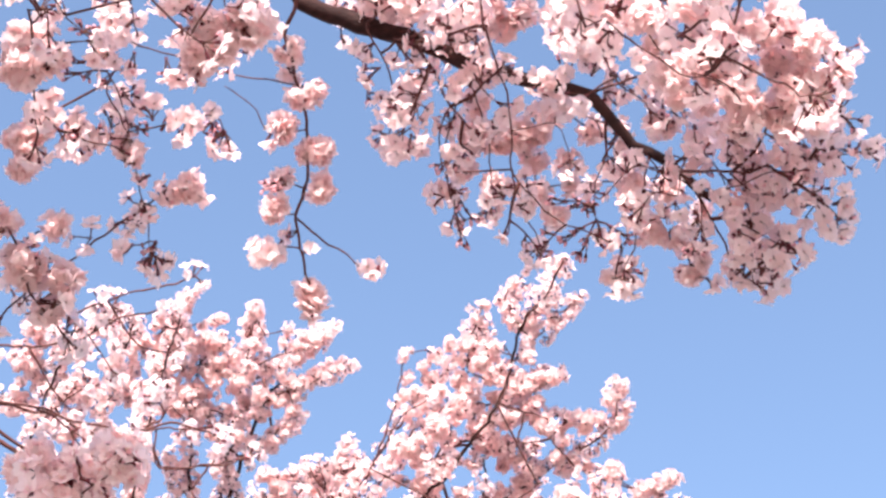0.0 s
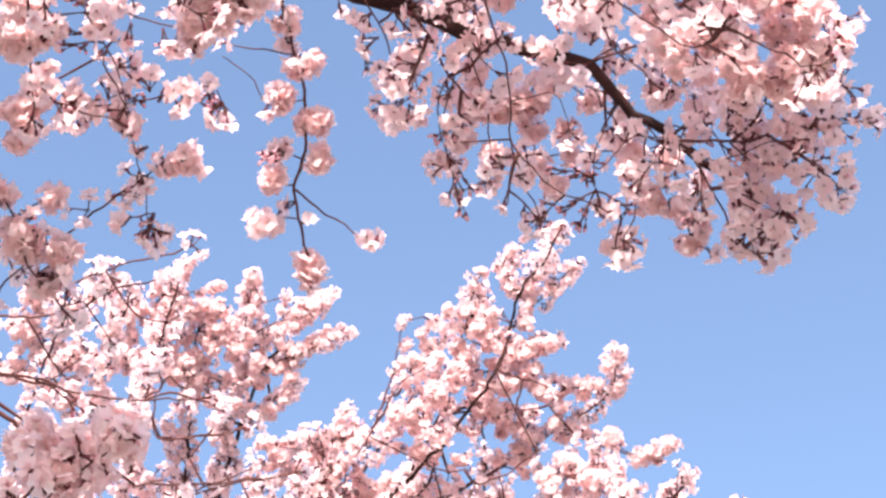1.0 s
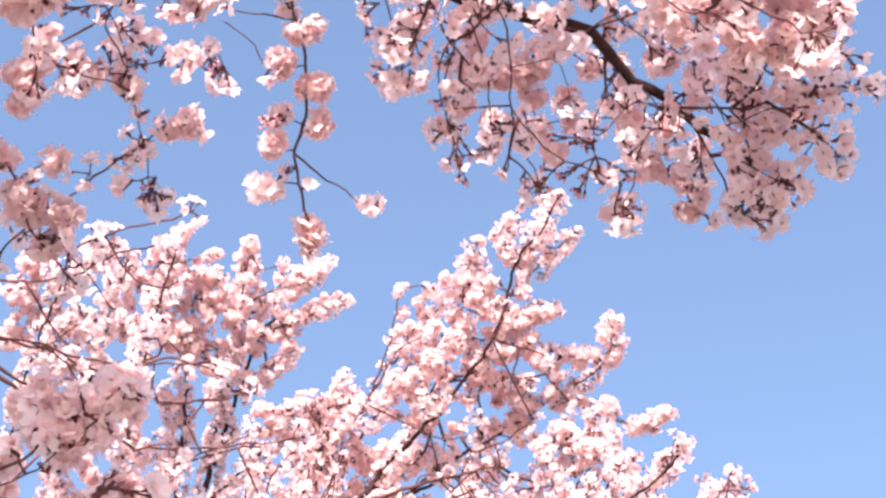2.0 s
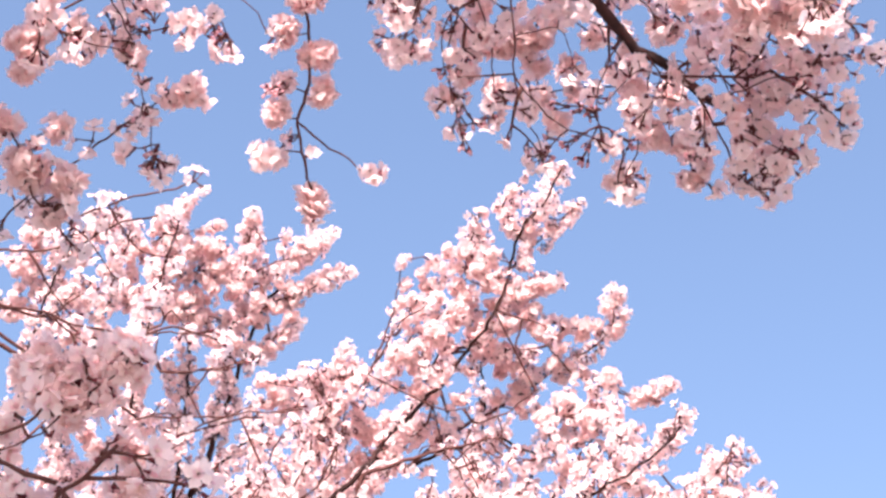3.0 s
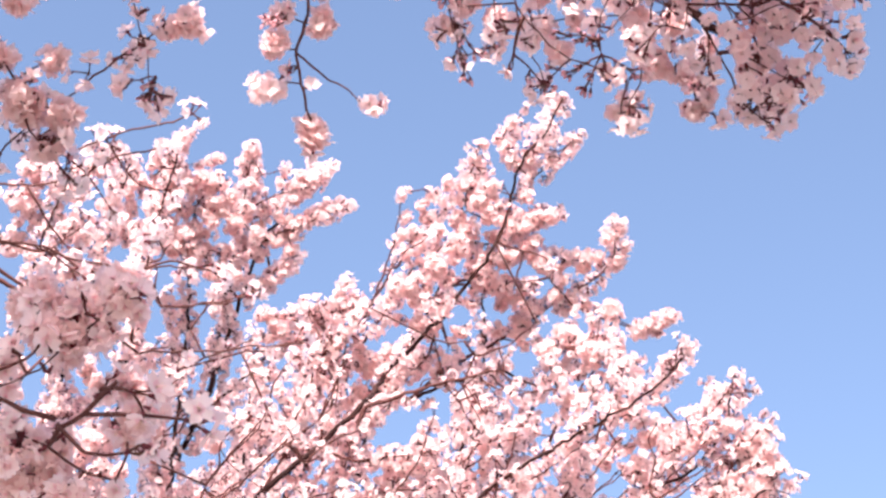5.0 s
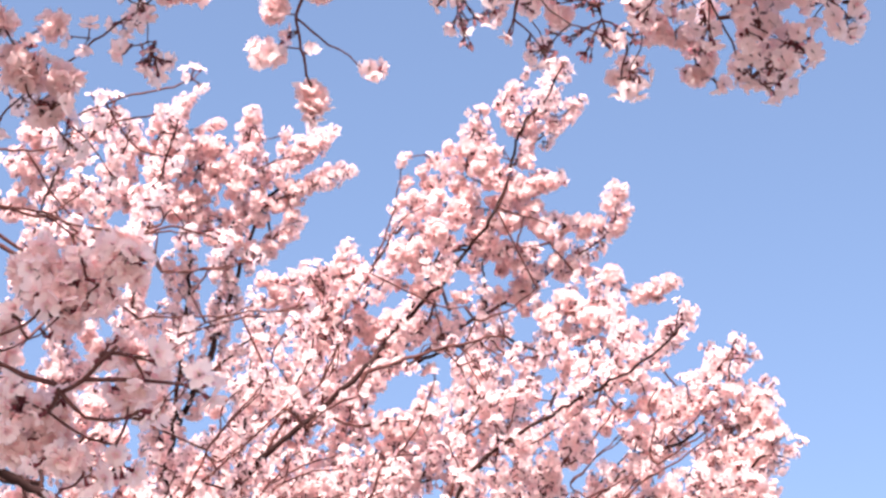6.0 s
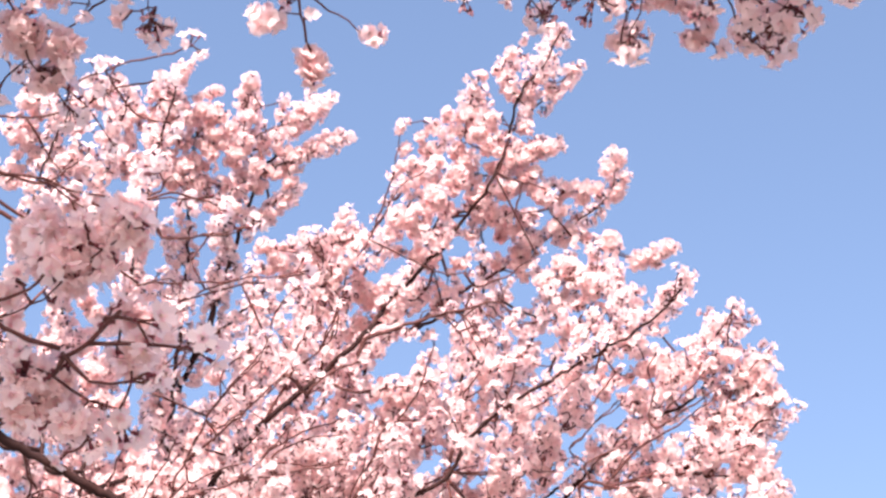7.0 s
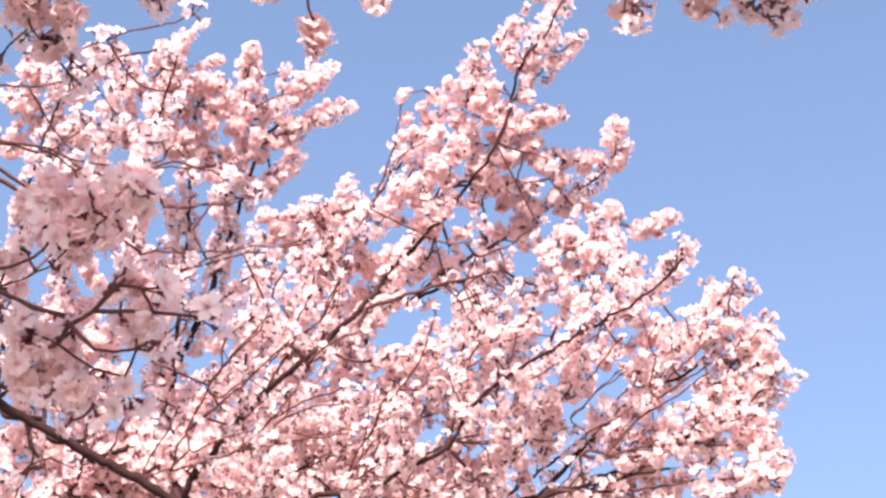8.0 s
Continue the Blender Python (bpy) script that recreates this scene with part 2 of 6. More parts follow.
def flowers_along(tree, line, r0, r1, per_metre, start=0.0):
    """Umbels on short spurs all along a stem."""
    rng, gone, due = tree.rng, 0.0, 0.0
    total = sum((b - a).length for a, b in zip(line, line[1:]))
    for a, b in zip(line, line[1:]):
        step = (b - a).length
        while gone + step >= due:
            if due >= start * total:
                p = a.lerp(b, min(1, max(0, (due - gone) / max(step, 1e-6))))
                along = (b - a).normalized()
                spin = rng.uniform(0, math.tau)
                out = (along.orthogonal().normalized() * math.cos(spin) + along.cross(along.orthogonal().normalized()) * math.sin(spin))
                out = (out + along * rng.uniform(-0.1, 0.5) + Vector((0, 0, rng.uniform(-0.45, 0.15)))).normalized()
                bloom(tree, p + out * (r0 * 0.6 + r1 * 0.4 + rng.uniform(0, 0.012)), out, rng.choice((2, 3, 3, 4) if gone > 0.8 * total else (3, 4, 4, 5, 5, 6)))
            due += rng.uniform(0.55, 1.45) / (per_metre * tree.lush)
        gone += step
    tip = (line[-1] - line[-2]).normalized()
    bloom(tree, line[-1], (tip + Vector((rng.uniform(-0.4, 0.4), rng.uniform(-0.4, 0.4), rng.uniform(-0.4, 0.1)))).normalized(), rng.choice((2, 3, 3)))


def bough(tree, kind, points, r0, r1, per_metre, shoots=0, length=0.0):
    """A stem of wood with its flowers and its side shoots, grown out of the nearest wood."""
    if kind != "limb":
        r0, r1 = r0 * 0.85 * tree.stout, r1 * 0.8 * tree.stout
    first = Vector(points[0])
    origin = min(tree.wood, key=lambda p: (p - first).length_squared)
    gap = (origin - first).length
    if gap < (0.2 if kind == "twig" else 0.6):
        if gap < 0.08 or kind == "limb" or r0 > 0.006:
            points = [origin] + list(points[gap < 0.03:])
        else:
            tree.part("spur", tube("spur", smooth_line([origin, origin.lerp(first, 0.5), first], 0.03), r0, r0, 6))
    line = crooked(smooth_line(points, min(0.02, max(0.012, r0 * 1.2))), 0.0055 + 0.2 * min(r0, 0.02))
    tree.part(kind, tube(kind, line, r0, r1, 12 if r0 > 0.012 else 6))
    tree.wood += line
    outer = {"limb": 0.35, "branch": 0.25}.get(kind, 0.08)
    if per_metre:
        flowers_along(tree, line, r0, r1, per_metre, outer)
    rng = tree.rng
    for k in range(shoots):
        i = int(len(line) * min(0.97, outer + (1 - outer) * (k + rng.random()) / shoots))
        i = min(i, len(line) - 2)
        along = (line[i + 1] - line[i]).normalized()
        spin = rng.uniform(0, math.tau)
        out = along.orthogonal().normalized() * math.cos(spin) + along.cross(along.orthogonal().normalized()) * math.sin(spin)
        way = (along * rng.uniform(0.35, 0.9) + out * 0.85 + Vector((0, 0, 0.25))).normalized()
        far = length * rng.uniform(0.6, 1.15) * (1 - 0.75 * (i / len(line)) ** 2)
        bend = Vector((rng.uniform(-0.2, 0.2), rng.uniform(-0.2, 0.2), rng.uniform(-0.1, 0.35)))
        pts = [line[i], line[i] + way * far * 0.5, line[i] + (way + bend * 0.6) * far]
        twig = crooked(smooth_line(pts, 0.015), 0.004)
        tree.part("twig", tube("twig", twig, 0.0028, 0.0016, 5))
        tree.wood += twig
        flowers_along(tree, twig, 0.003, 0.002, 30, 0.12)


def blooms(tree, centre, radius, size=1.0):
    """A tuft of flowers of about that radius, tied to the nearest wood by a thin spur."""
    rng, c = tree.rng, Vector(centre)
    near_wood = min(tree.wood, key=lambda p: (p - c).length_squared)
    toward_wood = (near_wood - c)
    gap = toward_wood.length
    pull = toward_wood.normalized() if gap > 1e-4 else Vector((0, 0, 1))
    if radius < 0.021:
        base = c + pull * 0.016 + Vector((0, 0, 0.006))
        bloom(tree, base, c - base, 1 if radius < 0.0155 else 2, size, True)
        knots = [base]
    else:
        knots = []
        for k in range(max(1, round((radius / (0.0175 * size * tree.size)) ** 2))):
            off = Vector((rng.gauss(0, 1), rng.gauss(0, 1), rng.gauss(0, 1))).normalized() * max(0.004, radius - 0.020) * rng.uniform(0.2, 1.0)
            base = c + off + pull * 0.012 + Vector((0, 0, 0.012))
            axis = (off.normalized() * 0.8 - pull * 0.3 + Vector((0, 0, -0.45)) + Vector((rng.uniform(-0.5, 0.5), rng.uniform(-0.5, 0.5), rng.uniform(-0.3, 0.3)))).normalized()
            bloom(tree, base, axis, rng.choice((3, 4, 4, 5)), size, True)
            knots.append(base)
    for base in knots:
        root = min(tree.wood, key=lambda p: (p - base).length_squared)
        if (root - base).length > 0.006:
            mid = root.lerp(base, 0.55) + Vector((rng.uniform(-1, 1), rng.uniform(-1, 1), rng.uniform(-0.6, 0.2))) * (root - base).length * 0.12
            spur = smooth_line([root, mid, base], 0.012)
            tree.part("spur", tube("spur", spur, 0.0024 * tree.stout ** 2, 0.0016 * tree.stout ** 2, 5))
            tree.wood += spur


def buds(tree, centre):
    """A few dark buds and bare calyxes on the end of a thin spur."""
    c = Vector(centre)
    root = min(tree.wood, key=lambda p: (p - c).length_squared)
    away = (c - root).normalized() if (c - root).length > 1e-4 else Vector((0, 0, -1))
    tree.part("spur", tube("spur", crooked(smooth_line([root, root.lerp(c, 0.5) + Vector((0, 0, 0.004)), c], 0.010), 0.002), 0.0015, 0.0010, 5))
    bloom(tree, c, away, 0, 1.1)
    bloom(tree, root.lerp(c, 0.6), (away + Vector((tree.rng.uniform(-1, 1), tree.rng.uniform(-1, 1), 0))).normalized(), 0, 0.8)


def bloom_out(tree, single=300):
    """The frontmost umbels become parts of their own, the rest of the crown one mesh."""
    order = sorted(tree.clusters, key=lambda c: (c[0].translation.y < 1.1 or c[0].translation.z > 3.75, c[0].translation.y))
    for m, count, pick in order[:single]:
        _, stalks, heads = UMBELS[count][pick]
        ob = tree.part("umbel", stalks)
        ob.matrix_basis = Matrix.Translation(-tree.foot) @ m
        for kind, place in heads:
            head = new("flower", FLOWER_MESHES[kind])
            head.parent, head.matrix_basis = ob, place
    vs, ls, ss, ms, n = [], [], [], [], 0
    for m, count, pick in order[single:]:
        v, loops, sizes, mats = UMBELS[count][pick][0]
        a = np.array(m, dtype=np.float32)
        vs.append(v @ a[:3, :3].T + a[:3, 3])
        ls.append(loops + n)
        ss.append(sizes)
        ms.append(mats)
        n += len(v)
    if vs:
        me = mesh_of("blossoms", np.concatenate(vs), np.concatenate(ls), np.concatenate(ss), np.concatenate(ms), MATS)
        tagged(tree.part("blossoms", me, "pale pink cherry blossoms in dense tufts"), kind="stuff")


def trunk(tree, points, r0, r1):
    line = smooth_line(points, 0.05)
    tree.part("trunk", tube("trunk", line, r0, r1, 18, 0.2, 0.4), "dark grey-brown ridged cherry bark")
    tree.wood += line


near = Tree("cherry_tree", "blossoming cherry tree with dark drooping twigs, branches overhead", (-1.5, 1.2, -0.02), 11, 2.1, 0.78, 0.74)
trunk(near, [(-1.5, 1.2, -0.05), (-1.52, 1.22, 0.5), (-1.46, 1.24, 1.3), (-1.44, 1.25, 2.1), (-1.38, 1.24, 2.75)], 0.20, 0.06)
side = Tree("cherry_tree", "cherry tree with long level branches and open pale pink blossoms", (-2.1, 3.2, -0.02), 17, 1.35, 0.88, 0.9)
trunk(side, [(-2.1, 3.2, -0.05), (-2.13, 3.22, 0.5), (-2.08, 3.2, 1.2), (-2.0, 3.2, 1.9), (-1.95, 3.18, 2.2)], 0.18, 0.05)
far = Tree("cherry_tree", "sunlit cherry tree in full pale pink bloom, limbs fanning upward", (-0.85, 5.2, -0.02), 23, 2.35, 0.86)
trunk(far, [(-0.85, 5.2, -0.05), (-0.87, 5.2, 0.8), (-0.8, 5.25, 2.0), (-0.70, 5.33, 3.2), (-0.62, 5.4, 3.9)], 0.20, 0.05)

# High limb of the near tree
bough(near, "limb", [(-1.450, 1.250, 2.100), (-1.200, 1.350, 3.100), (-0.600, 1.500, 3.950), (0.000, 1.650, 4.150), (0.450, 1.700, 4.200), (0.800, 1.750, 4.200)], 0.050, 0.010, 2, 1, 0.30)
# Unseen limbs, added to shade the overhead twigs and the low branch
bough(near, "limb", [(-1.200, 1.350, 3.100), (-0.800, 0.950, 3.800), (-0.200, 1.100, 4.250), (0.300, 1.380, 4.300), (0.800, 1.400, 4.200)], 0.035, 0.008, 3, 1, 0.30)
bough(near, "limb", [(-1.380, 1.240, 2.750), (-0.950, 1.050, 3.150), (-0.550, 0.950, 3.250), (-0.150, 0.950, 3.250)], 0.030, 0.008, 40, 20, 0.38)
bough(near, "limb", [(-1.380, 1.240, 2.750), (-1.100, 0.800, 3.000), (-0.600, 0.600, 3.100), (-0.100, 0.500, 3.150)], 0.030, 0.008, 16, 7, 0.38)
bough(near, "limb", [(-1.380, 1.240, 2.750), (-0.950, 0.500, 3.200), (-0.450, 0.150, 3.350), (0.100, -0.100, 3.400)], 0.030, 0.008, 20, 10, 0.40)

# Overhead limb of the near tree and its drooping twigs
bough(near, "limb", [(-1.450, 1.250, 2.100), (-1.200, 1.350, 3.000), (-0.750, 1.550, 3.700), (-0.253, 1.813, 3.669), (-0.197, 1.833, 3.616), (-0.060, 1.844, 3.560), (0.065, 1.836, 3.484), (0.113, 1.832, 3.457), (0.190, 1.826, 3.428), (0.218, 1.837, 3.385), (0.294, 1.847, 3.319), (0.340, 1.844, 3.268)], 0.047, 0.0055, 2, 13, 0.20)
bough(near, "branch", [(-0.045, 1.770, 3.465), (-0.021, 1.795, 3.441), (-0.003, 1.821, 3.415), (0.009, 1.831, 3.404), (0.028, 1.845, 3.389)], 0.0041, 0.0022, 2, 3, 0.14)
bough(near, "branch", [(-0.072, 1.762, 3.472), (-0.054, 1.779, 3.456), (-0.038, 1.791, 3.445)], 0.0048, 0.0026, 2)
bough(near, "twig", [(0.007, 1.896, 3.467), (-0.002, 1.927, 3.434), (0.001, 1.953, 3.406), (0.005, 1.991, 3.363)], 0.0023, 0.0015, 6)
bough(near, "branch", [(-0.109, 1.811, 3.548), (-0.079, 1.858, 3.504), (-0.071, 1.895, 3.466), (-0.073, 1.916, 3.444)], 0.0027, 0.0015, 10)
bough(near, "twig", [(-0.012, 1.857, 3.406), (-0.013, 1.881, 3.380), (-0.004, 1.899, 3.361), (0.001, 1.912, 3.348)], 0.0019, 0.0015, 2)
bough(near, "twig", [(-0.052, 1.833, 3.430), (-0.067, 1.848, 3.415), (-0.075, 1.860, 3.401), (-0.072, 1.873, 3.388)], 0.0019, 0.0015, 3)
bough(near, "twig", [(0.023, 1.791, 3.445), (0.045, 1.808, 3.427), (0.064, 1.823, 3.412)], 0.0022, 0.0015, 3)
bough(near, "branch", [(0.020, 1.650, 4.120), (0.041, 1.689, 3.486), (0.045, 1.731, 3.447), (0.063, 1.766, 3.412), (0.077, 1.784, 3.394), (0.079, 1.814, 3.362), (0.081, 1.851, 3.323), (0.099, 1.868, 3.303), (0.125, 1.886, 3.281), (0.164, 1.896, 3.266), (0.186, 1.902, 3.257)], 0.0055, 0.0015, 2, 3, 0.14)
bough(near, "twig", [(0.084, 1.925, 3.390), (0.107, 1.969, 3.339), (0.122, 1.993, 3.310)], 0.0023, 0.0015, 5)
bough(near, "branch", [(0.150, 1.670, 4.150), (0.137, 1.639, 3.432), (0.150, 1.644, 3.386), (0.176, 1.651, 3.349), (0.200, 1.676, 3.321), (0.224, 1.692, 3.303), (0.245, 1.707, 3.284)], 0.0046, 0.0017, 3, 3, 0.14)
bough(near, "branch", [(0.170, 1.670, 4.150), (0.139, 1.471, 3.246), (0.173, 1.492, 3.224), (0.214, 1.513, 3.199), (0.242, 1.528, 3.180), (0.270, 1.533, 3.170), (0.292, 1.528, 3.171), (0.304, 1.518, 3.179)], 0.0041, 0.0019, 3, 3, 0.14)
bough(near, "branch", [(0.450, 1.700, 4.180), (0.327, 1.452, 3.236), (0.309, 1.473, 3.220), (0.303, 1.480, 3.215), (0.279, 1.488, 3.212), (0.254, 1.499, 3.206)], 0.0057, 0.0029, 2, 3, 0.14)
bough(near, "branch", [(0.260, 1.496, 3.208), (0.279, 1.502, 3.198), (0.297, 1.508, 3.189), (0.316, 1.516, 3.177)], 0.0029, 0.0016, 4)
bough(near, "branch", [(0.342, 1.490, 3.127), (0.360, 1.492, 3.121), (0.378, 1.497, 3.112), (0.399, 1.495, 3.107)], 0.0025, 0.0016, 3)
bough(near, "twig", [(0.378, 1.497, 3.112), (0.382, 1.503, 3.104), (0.385, 1.507, 3.099)], 0.0019, 0.0012, 4)
bough(near, "branch", [(0.184, 1.619, 3.405), (0.204, 1.636, 3.387), (0.232, 1.644, 3.376)], 0.0024, 0.0014, 4)
bough(near, "branch", [(0.208, 1.716, 3.351), (0.187, 1.722, 3.348), (0.173, 1.731, 3.341)], 0.0032, 0.0021, 2)
bough(near, "branch", [(0.309, 1.832, 3.288), (0.326, 1.855, 3.258), (0.347, 1.880, 3.224), (0.361, 1.897, 3.201), (0.389, 1.908, 3.181)], 0.0032, 0.0014, 4, 3, 0.14)
bough(near, "twig", [(0.217, 1.830, 3.378), (0.195, 1.869, 3.339), (0.188, 1.898, 3.306), (0.196, 1.912, 3.290)], 0.0022, 0.0011, 10)
bough(near, "twig", [(0.257, 1.828, 3.331), (0.250, 1.857, 3.299), (0.240, 1.901, 3.251), (0.226, 1.934, 3.213)], 0.0025, 0.0015, 7)
bough(near, "twig", [(0.311, 1.812, 3.249), (0.313, 1.826, 3.233), (0.314, 1.838, 3.218)], 0.0025, 0.0014, 3)
bough(near, "twig", [(0.290, 1.797, 3.269), (0.314, 1.807, 3.254), (0.338, 1.814, 3.241), (0.355, 1.824, 3.226), (0.362, 1.839, 3.207)], 0.0035, 0.0014, 4)
bough(near, "twig", [(0.335, 1.809, 3.247), (0.362, 1.799, 3.252), (0.389, 1.790, 3.256), (0.410, 1.784, 3.257)], 0.0021, 0.0014, 6)
bough(near, "twig", [(0.290, 1.800, 3.266), (0.286, 1.812, 3.254), (0.283, 1.821, 3.243)], 0.0018, 0.0011, 3)
bough(near, "twig", [(0.272, 1.811, 3.257), (0.258, 1.816, 3.253), (0.245, 1.829, 3.241)], 0.0018, 0.0011, 4)
bough(near, "twig", [(0.241, 1.809, 3.323), (0.255, 1.820, 3.309), (0.266, 1.829, 3.298)], 0.0029, 0.0014, 3)
bough(near, "twig", [(0.223, 1.810, 3.324), (0.238, 1.824, 3.308), (0.255, 1.827, 3.301)], 0.0025, 0.0014, 3)
bough(near, "twig", [(0.192, 1.856, 3.278), (0.209, 1.843, 3.291), (0.227, 1.832, 3.300)], 0.0018, 0.0011, 3)
bough(near, "branch", [(0.291, 1.825, 3.299), (0.382, 1.815, 3.290), (0.430, 1.802, 3.293), (0.492, 1.787, 3.292), (0.519, 1.781, 3.290)], 0.0036, 0.0014, 14, 3, 0.14)
bough(near, "twig", [(0.354, 1.833, 3.277), (0.396, 1.835, 3.265), (0.434, 1.821, 3.271)], 0.0025, 0.0014, 12)
bough(near, "twig", [(0.361, 1.856, 3.250), (0.396, 1.868, 3.228), (0.431, 1.874, 3.211)], 0.0022, 0.0011, 9)
bough(near, "twig", [(0.197, 1.822, 3.431), (0.226, 1.810, 3.440), (0.263, 1.802, 3.443), (0.300, 1.822, 3.416)], 0.0037, 0.0019, 20)
bough(near, "branch", [(0.320, 1.690, 4.170), (0.265, 1.606, 3.406), (0.347, 1.624, 3.375), (0.415, 1.656, 3.330), (0.442, 1.682, 3.298), (0.482, 1.702, 3.266)], 0.0052, 0.0017, 14, 3, 0.14)
bough(near, "twig", [(0.384, 1.617, 3.347), (0.430, 1.626, 3.328), (0.470, 1.628, 3.315)], 0.0028, 0.0014, 26)
bough(near, "twig", [(0.076, 1.847, 3.472), (0.118, 1.854, 3.463), (0.163, 1.868, 3.445), (0.197, 1.877, 3.433)], 0.0026, 0.0015, 4)
bough(near, "twig", [(0.134, 1.793, 3.352), (0.148, 1.810, 3.333), (0.156, 1.826, 3.315)], 0.0014, 0.0011, 5)
bough(near, "twig", [(0.005, 1.838, 3.511), (0.043, 1.888, 3.460), (0.058, 1.940, 3.404), (0.057, 1.973, 3.367)], 0.0023, 0.0015, 8)
bough(near, "twig", [(0.109, 1.832, 3.457), (0.154, 1.820, 3.466), (0.183, 1.781, 3.501)], 0.0030, 0.0019, 20)
bough(near, "twig", [(-0.117, 1.809, 3.562), (-0.071, 1.799, 3.574), (-0.025, 1.789, 3.585)], 0.0027, 0.0015, 20)
bough(near, "twig", [(-0.059, 1.816, 3.531), (-0.003, 1.803, 3.545), (0.028, 1.775, 3.570)], 0.0030, 0.0015, 22)
blooms(near, (-0.149, 1.894, 3.590), 0.013)
blooms(near, (-0.109, 1.921, 3.567), 0.014)
blooms(near, (-0.109, 1.954, 3.534), 0.014)
blooms(near, (-0.046, 1.952, 3.538), 0.040)
blooms(near, (-0.077, 2.006, 3.480), 0.025)
blooms(near, (-0.032, 1.998, 3.489), 0.020)
blooms(near, (0.057, 2.055, 3.426), 0.021)
blooms(near, (0.010, 2.071, 3.408), 0.013)
blooms(near, (-0.006, 2.028, 3.457), 0.022)
blooms(near, (0.045, 1.982, 3.506), 0.036)
blooms(near, (0.100, 1.989, 3.497), 0.036)
blooms(near, (0.135, 1.977, 3.507), 0.036)
blooms(near, (0.132, 2.036, 3.444), 0.032)
blooms(near, (0.151, 2.066, 3.407), 0.024)
blooms(near, (0.021, 1.883, 3.607), 0.036)
blooms(near, (-0.018, 1.905, 3.585), 0.024)
blooms(near, (0.084, 1.882, 3.606), 0.032)
blooms(near, (0.218, 2.001, 3.260), 0.022)
blooms(near, (0.245, 1.999, 3.258), 0.019)
blooms(near, (0.277, 1.949, 3.312), 0.036)
blooms(near, (0.307, 1.959, 3.296), 0.028)
blooms(near, (0.329, 1.990, 3.254), 0.034)
blooms(near, (0.354, 1.995, 3.243), 0.018)
blooms(near, (0.401, 1.987, 3.242), 0.015)
blooms(near, (0.419, 1.935, 3.299), 0.015)
blooms(near, (0.435, 1.953, 3.274), 0.016)
blooms(near, (0.376, 1.945, 3.298), 0.034)
blooms(near, (0.413, 1.904, 3.336), 0.034)
blooms(near, (0.455, 1.893, 3.337), 0.021)
blooms(near, (0.273, 1.870, 3.401), 0.030)
blooms(near, (0.339, 1.864, 3.395), 0.034)
blooms(near, (0.550, 1.851, 3.355), 0.010)
blooms(near, (0.191, 1.802, 3.480), 0.034)
blooms(near, (0.286, 1.775, 3.494), 0.037)
blooms(near, (0.345, 1.786, 3.473), 0.030)
blooms(near, (0.354, 1.631, 3.197), 0.033, 0.9)
blooms(near, (0.331, 1.613, 3.221), 0.030, 0.9)
blooms(near, (0.420, 1.607, 3.206), 0.040, 0.9)
blooms(near, (0.422, 1.561, 3.251), 0.033, 0.9)
blooms(near, (0.457, 1.588, 3.214), 0.024, 0.9)
blooms(near, (0.395, 1.642, 3.176), 0.027, 0.9)
blooms(near, (0.250, 1.607, 3.242), 0.027, 0.9)
blooms(near, (0.220, 1.562, 3.289), 0.030, 0.9)
blooms(near, (0.356, 1.560, 3.268), 0.030, 0.9)
blooms(near, (0.439, 1.632, 3.175), 0.027, 0.9)
blooms(near, (0.354, 1.641, 3.216), 0.029, 0.88)
blooms(near, (0.424, 1.624, 3.217), 0.033, 0.88)
blooms(near, (0.426, 1.572, 3.267), 0.027, 0.88)
blooms(near, (0.400, 1.568, 3.277), 0.020, 0.88)
blooms(near, (0.455, 1.599, 3.234), 0.024, 0.88)
blooms(near, (0.243, 1.626, 3.252), 0.024, 0.88)
blooms(near, (0.222, 1.581, 3.299), 0.027, 0.88)
blooms(near, (0.320, 1.577, 3.286), 0.024, 0.88)
blooms(near, (0.340, 1.608, 3.252), 0.027, 0.88)

# Hanging twig
bough(near, "branch", [(-0.620, 1.600, 3.780), (-0.241, 1.781, 3.632), (-0.223, 1.855, 3.566), (-0.204, 1.905, 3.518), (-0.196, 1.943, 3.480), (-0.196, 1.980, 3.440), (-0.210, 2.028, 3.385), (-0.204, 2.051, 3.358), (-0.190, 2.084, 3.320)], 0.0068, 0.0032, 0)
bough(near, "twig", [(-0.210, 2.028, 3.385), (-0.181, 2.043, 3.371), (-0.150, 2.054, 3.361), (-0.127, 2.067, 3.346), (-0.110, 2.080, 3.332)], 0.0027, 0.0016, 0)
bough(near, "twig", [(-0.204, 1.905, 3.518), (-0.234, 1.897, 3.523), (-0.273, 1.889, 3.526), (-0.303, 1.882, 3.528)], 0.0023, 0.0016, 0)
bough(near, "twig", [(-0.243, 1.944, 3.473), (-0.265, 1.920, 3.495), (-0.288, 1.902, 3.510), (-0.305, 1.893, 3.517)], 0.0019, 0.0012, 0)
blooms(near, (-0.211, 1.869, 3.553), 0.028)
blooms(near, (-0.204, 1.889, 3.535), 0.021)
blooms(near, (-0.208, 1.920, 3.503), 0.029)
blooms(near, (-0.178, 1.913, 3.513), 0.024)
blooms(near, (-0.227, 1.949, 3.470), 0.029)
blooms(near, (-0.250, 1.958, 3.457), 0.020)
blooms(near, (-0.203, 1.967, 3.454), 0.024)
blooms(near, (-0.168, 1.974, 3.450), 0.022)
blooms(near, (-0.237, 1.993, 3.421), 0.023)
blooms(near, (-0.168, 2.008, 3.412), 0.023)
blooms(near, (-0.250, 2.021, 3.388), 0.023)
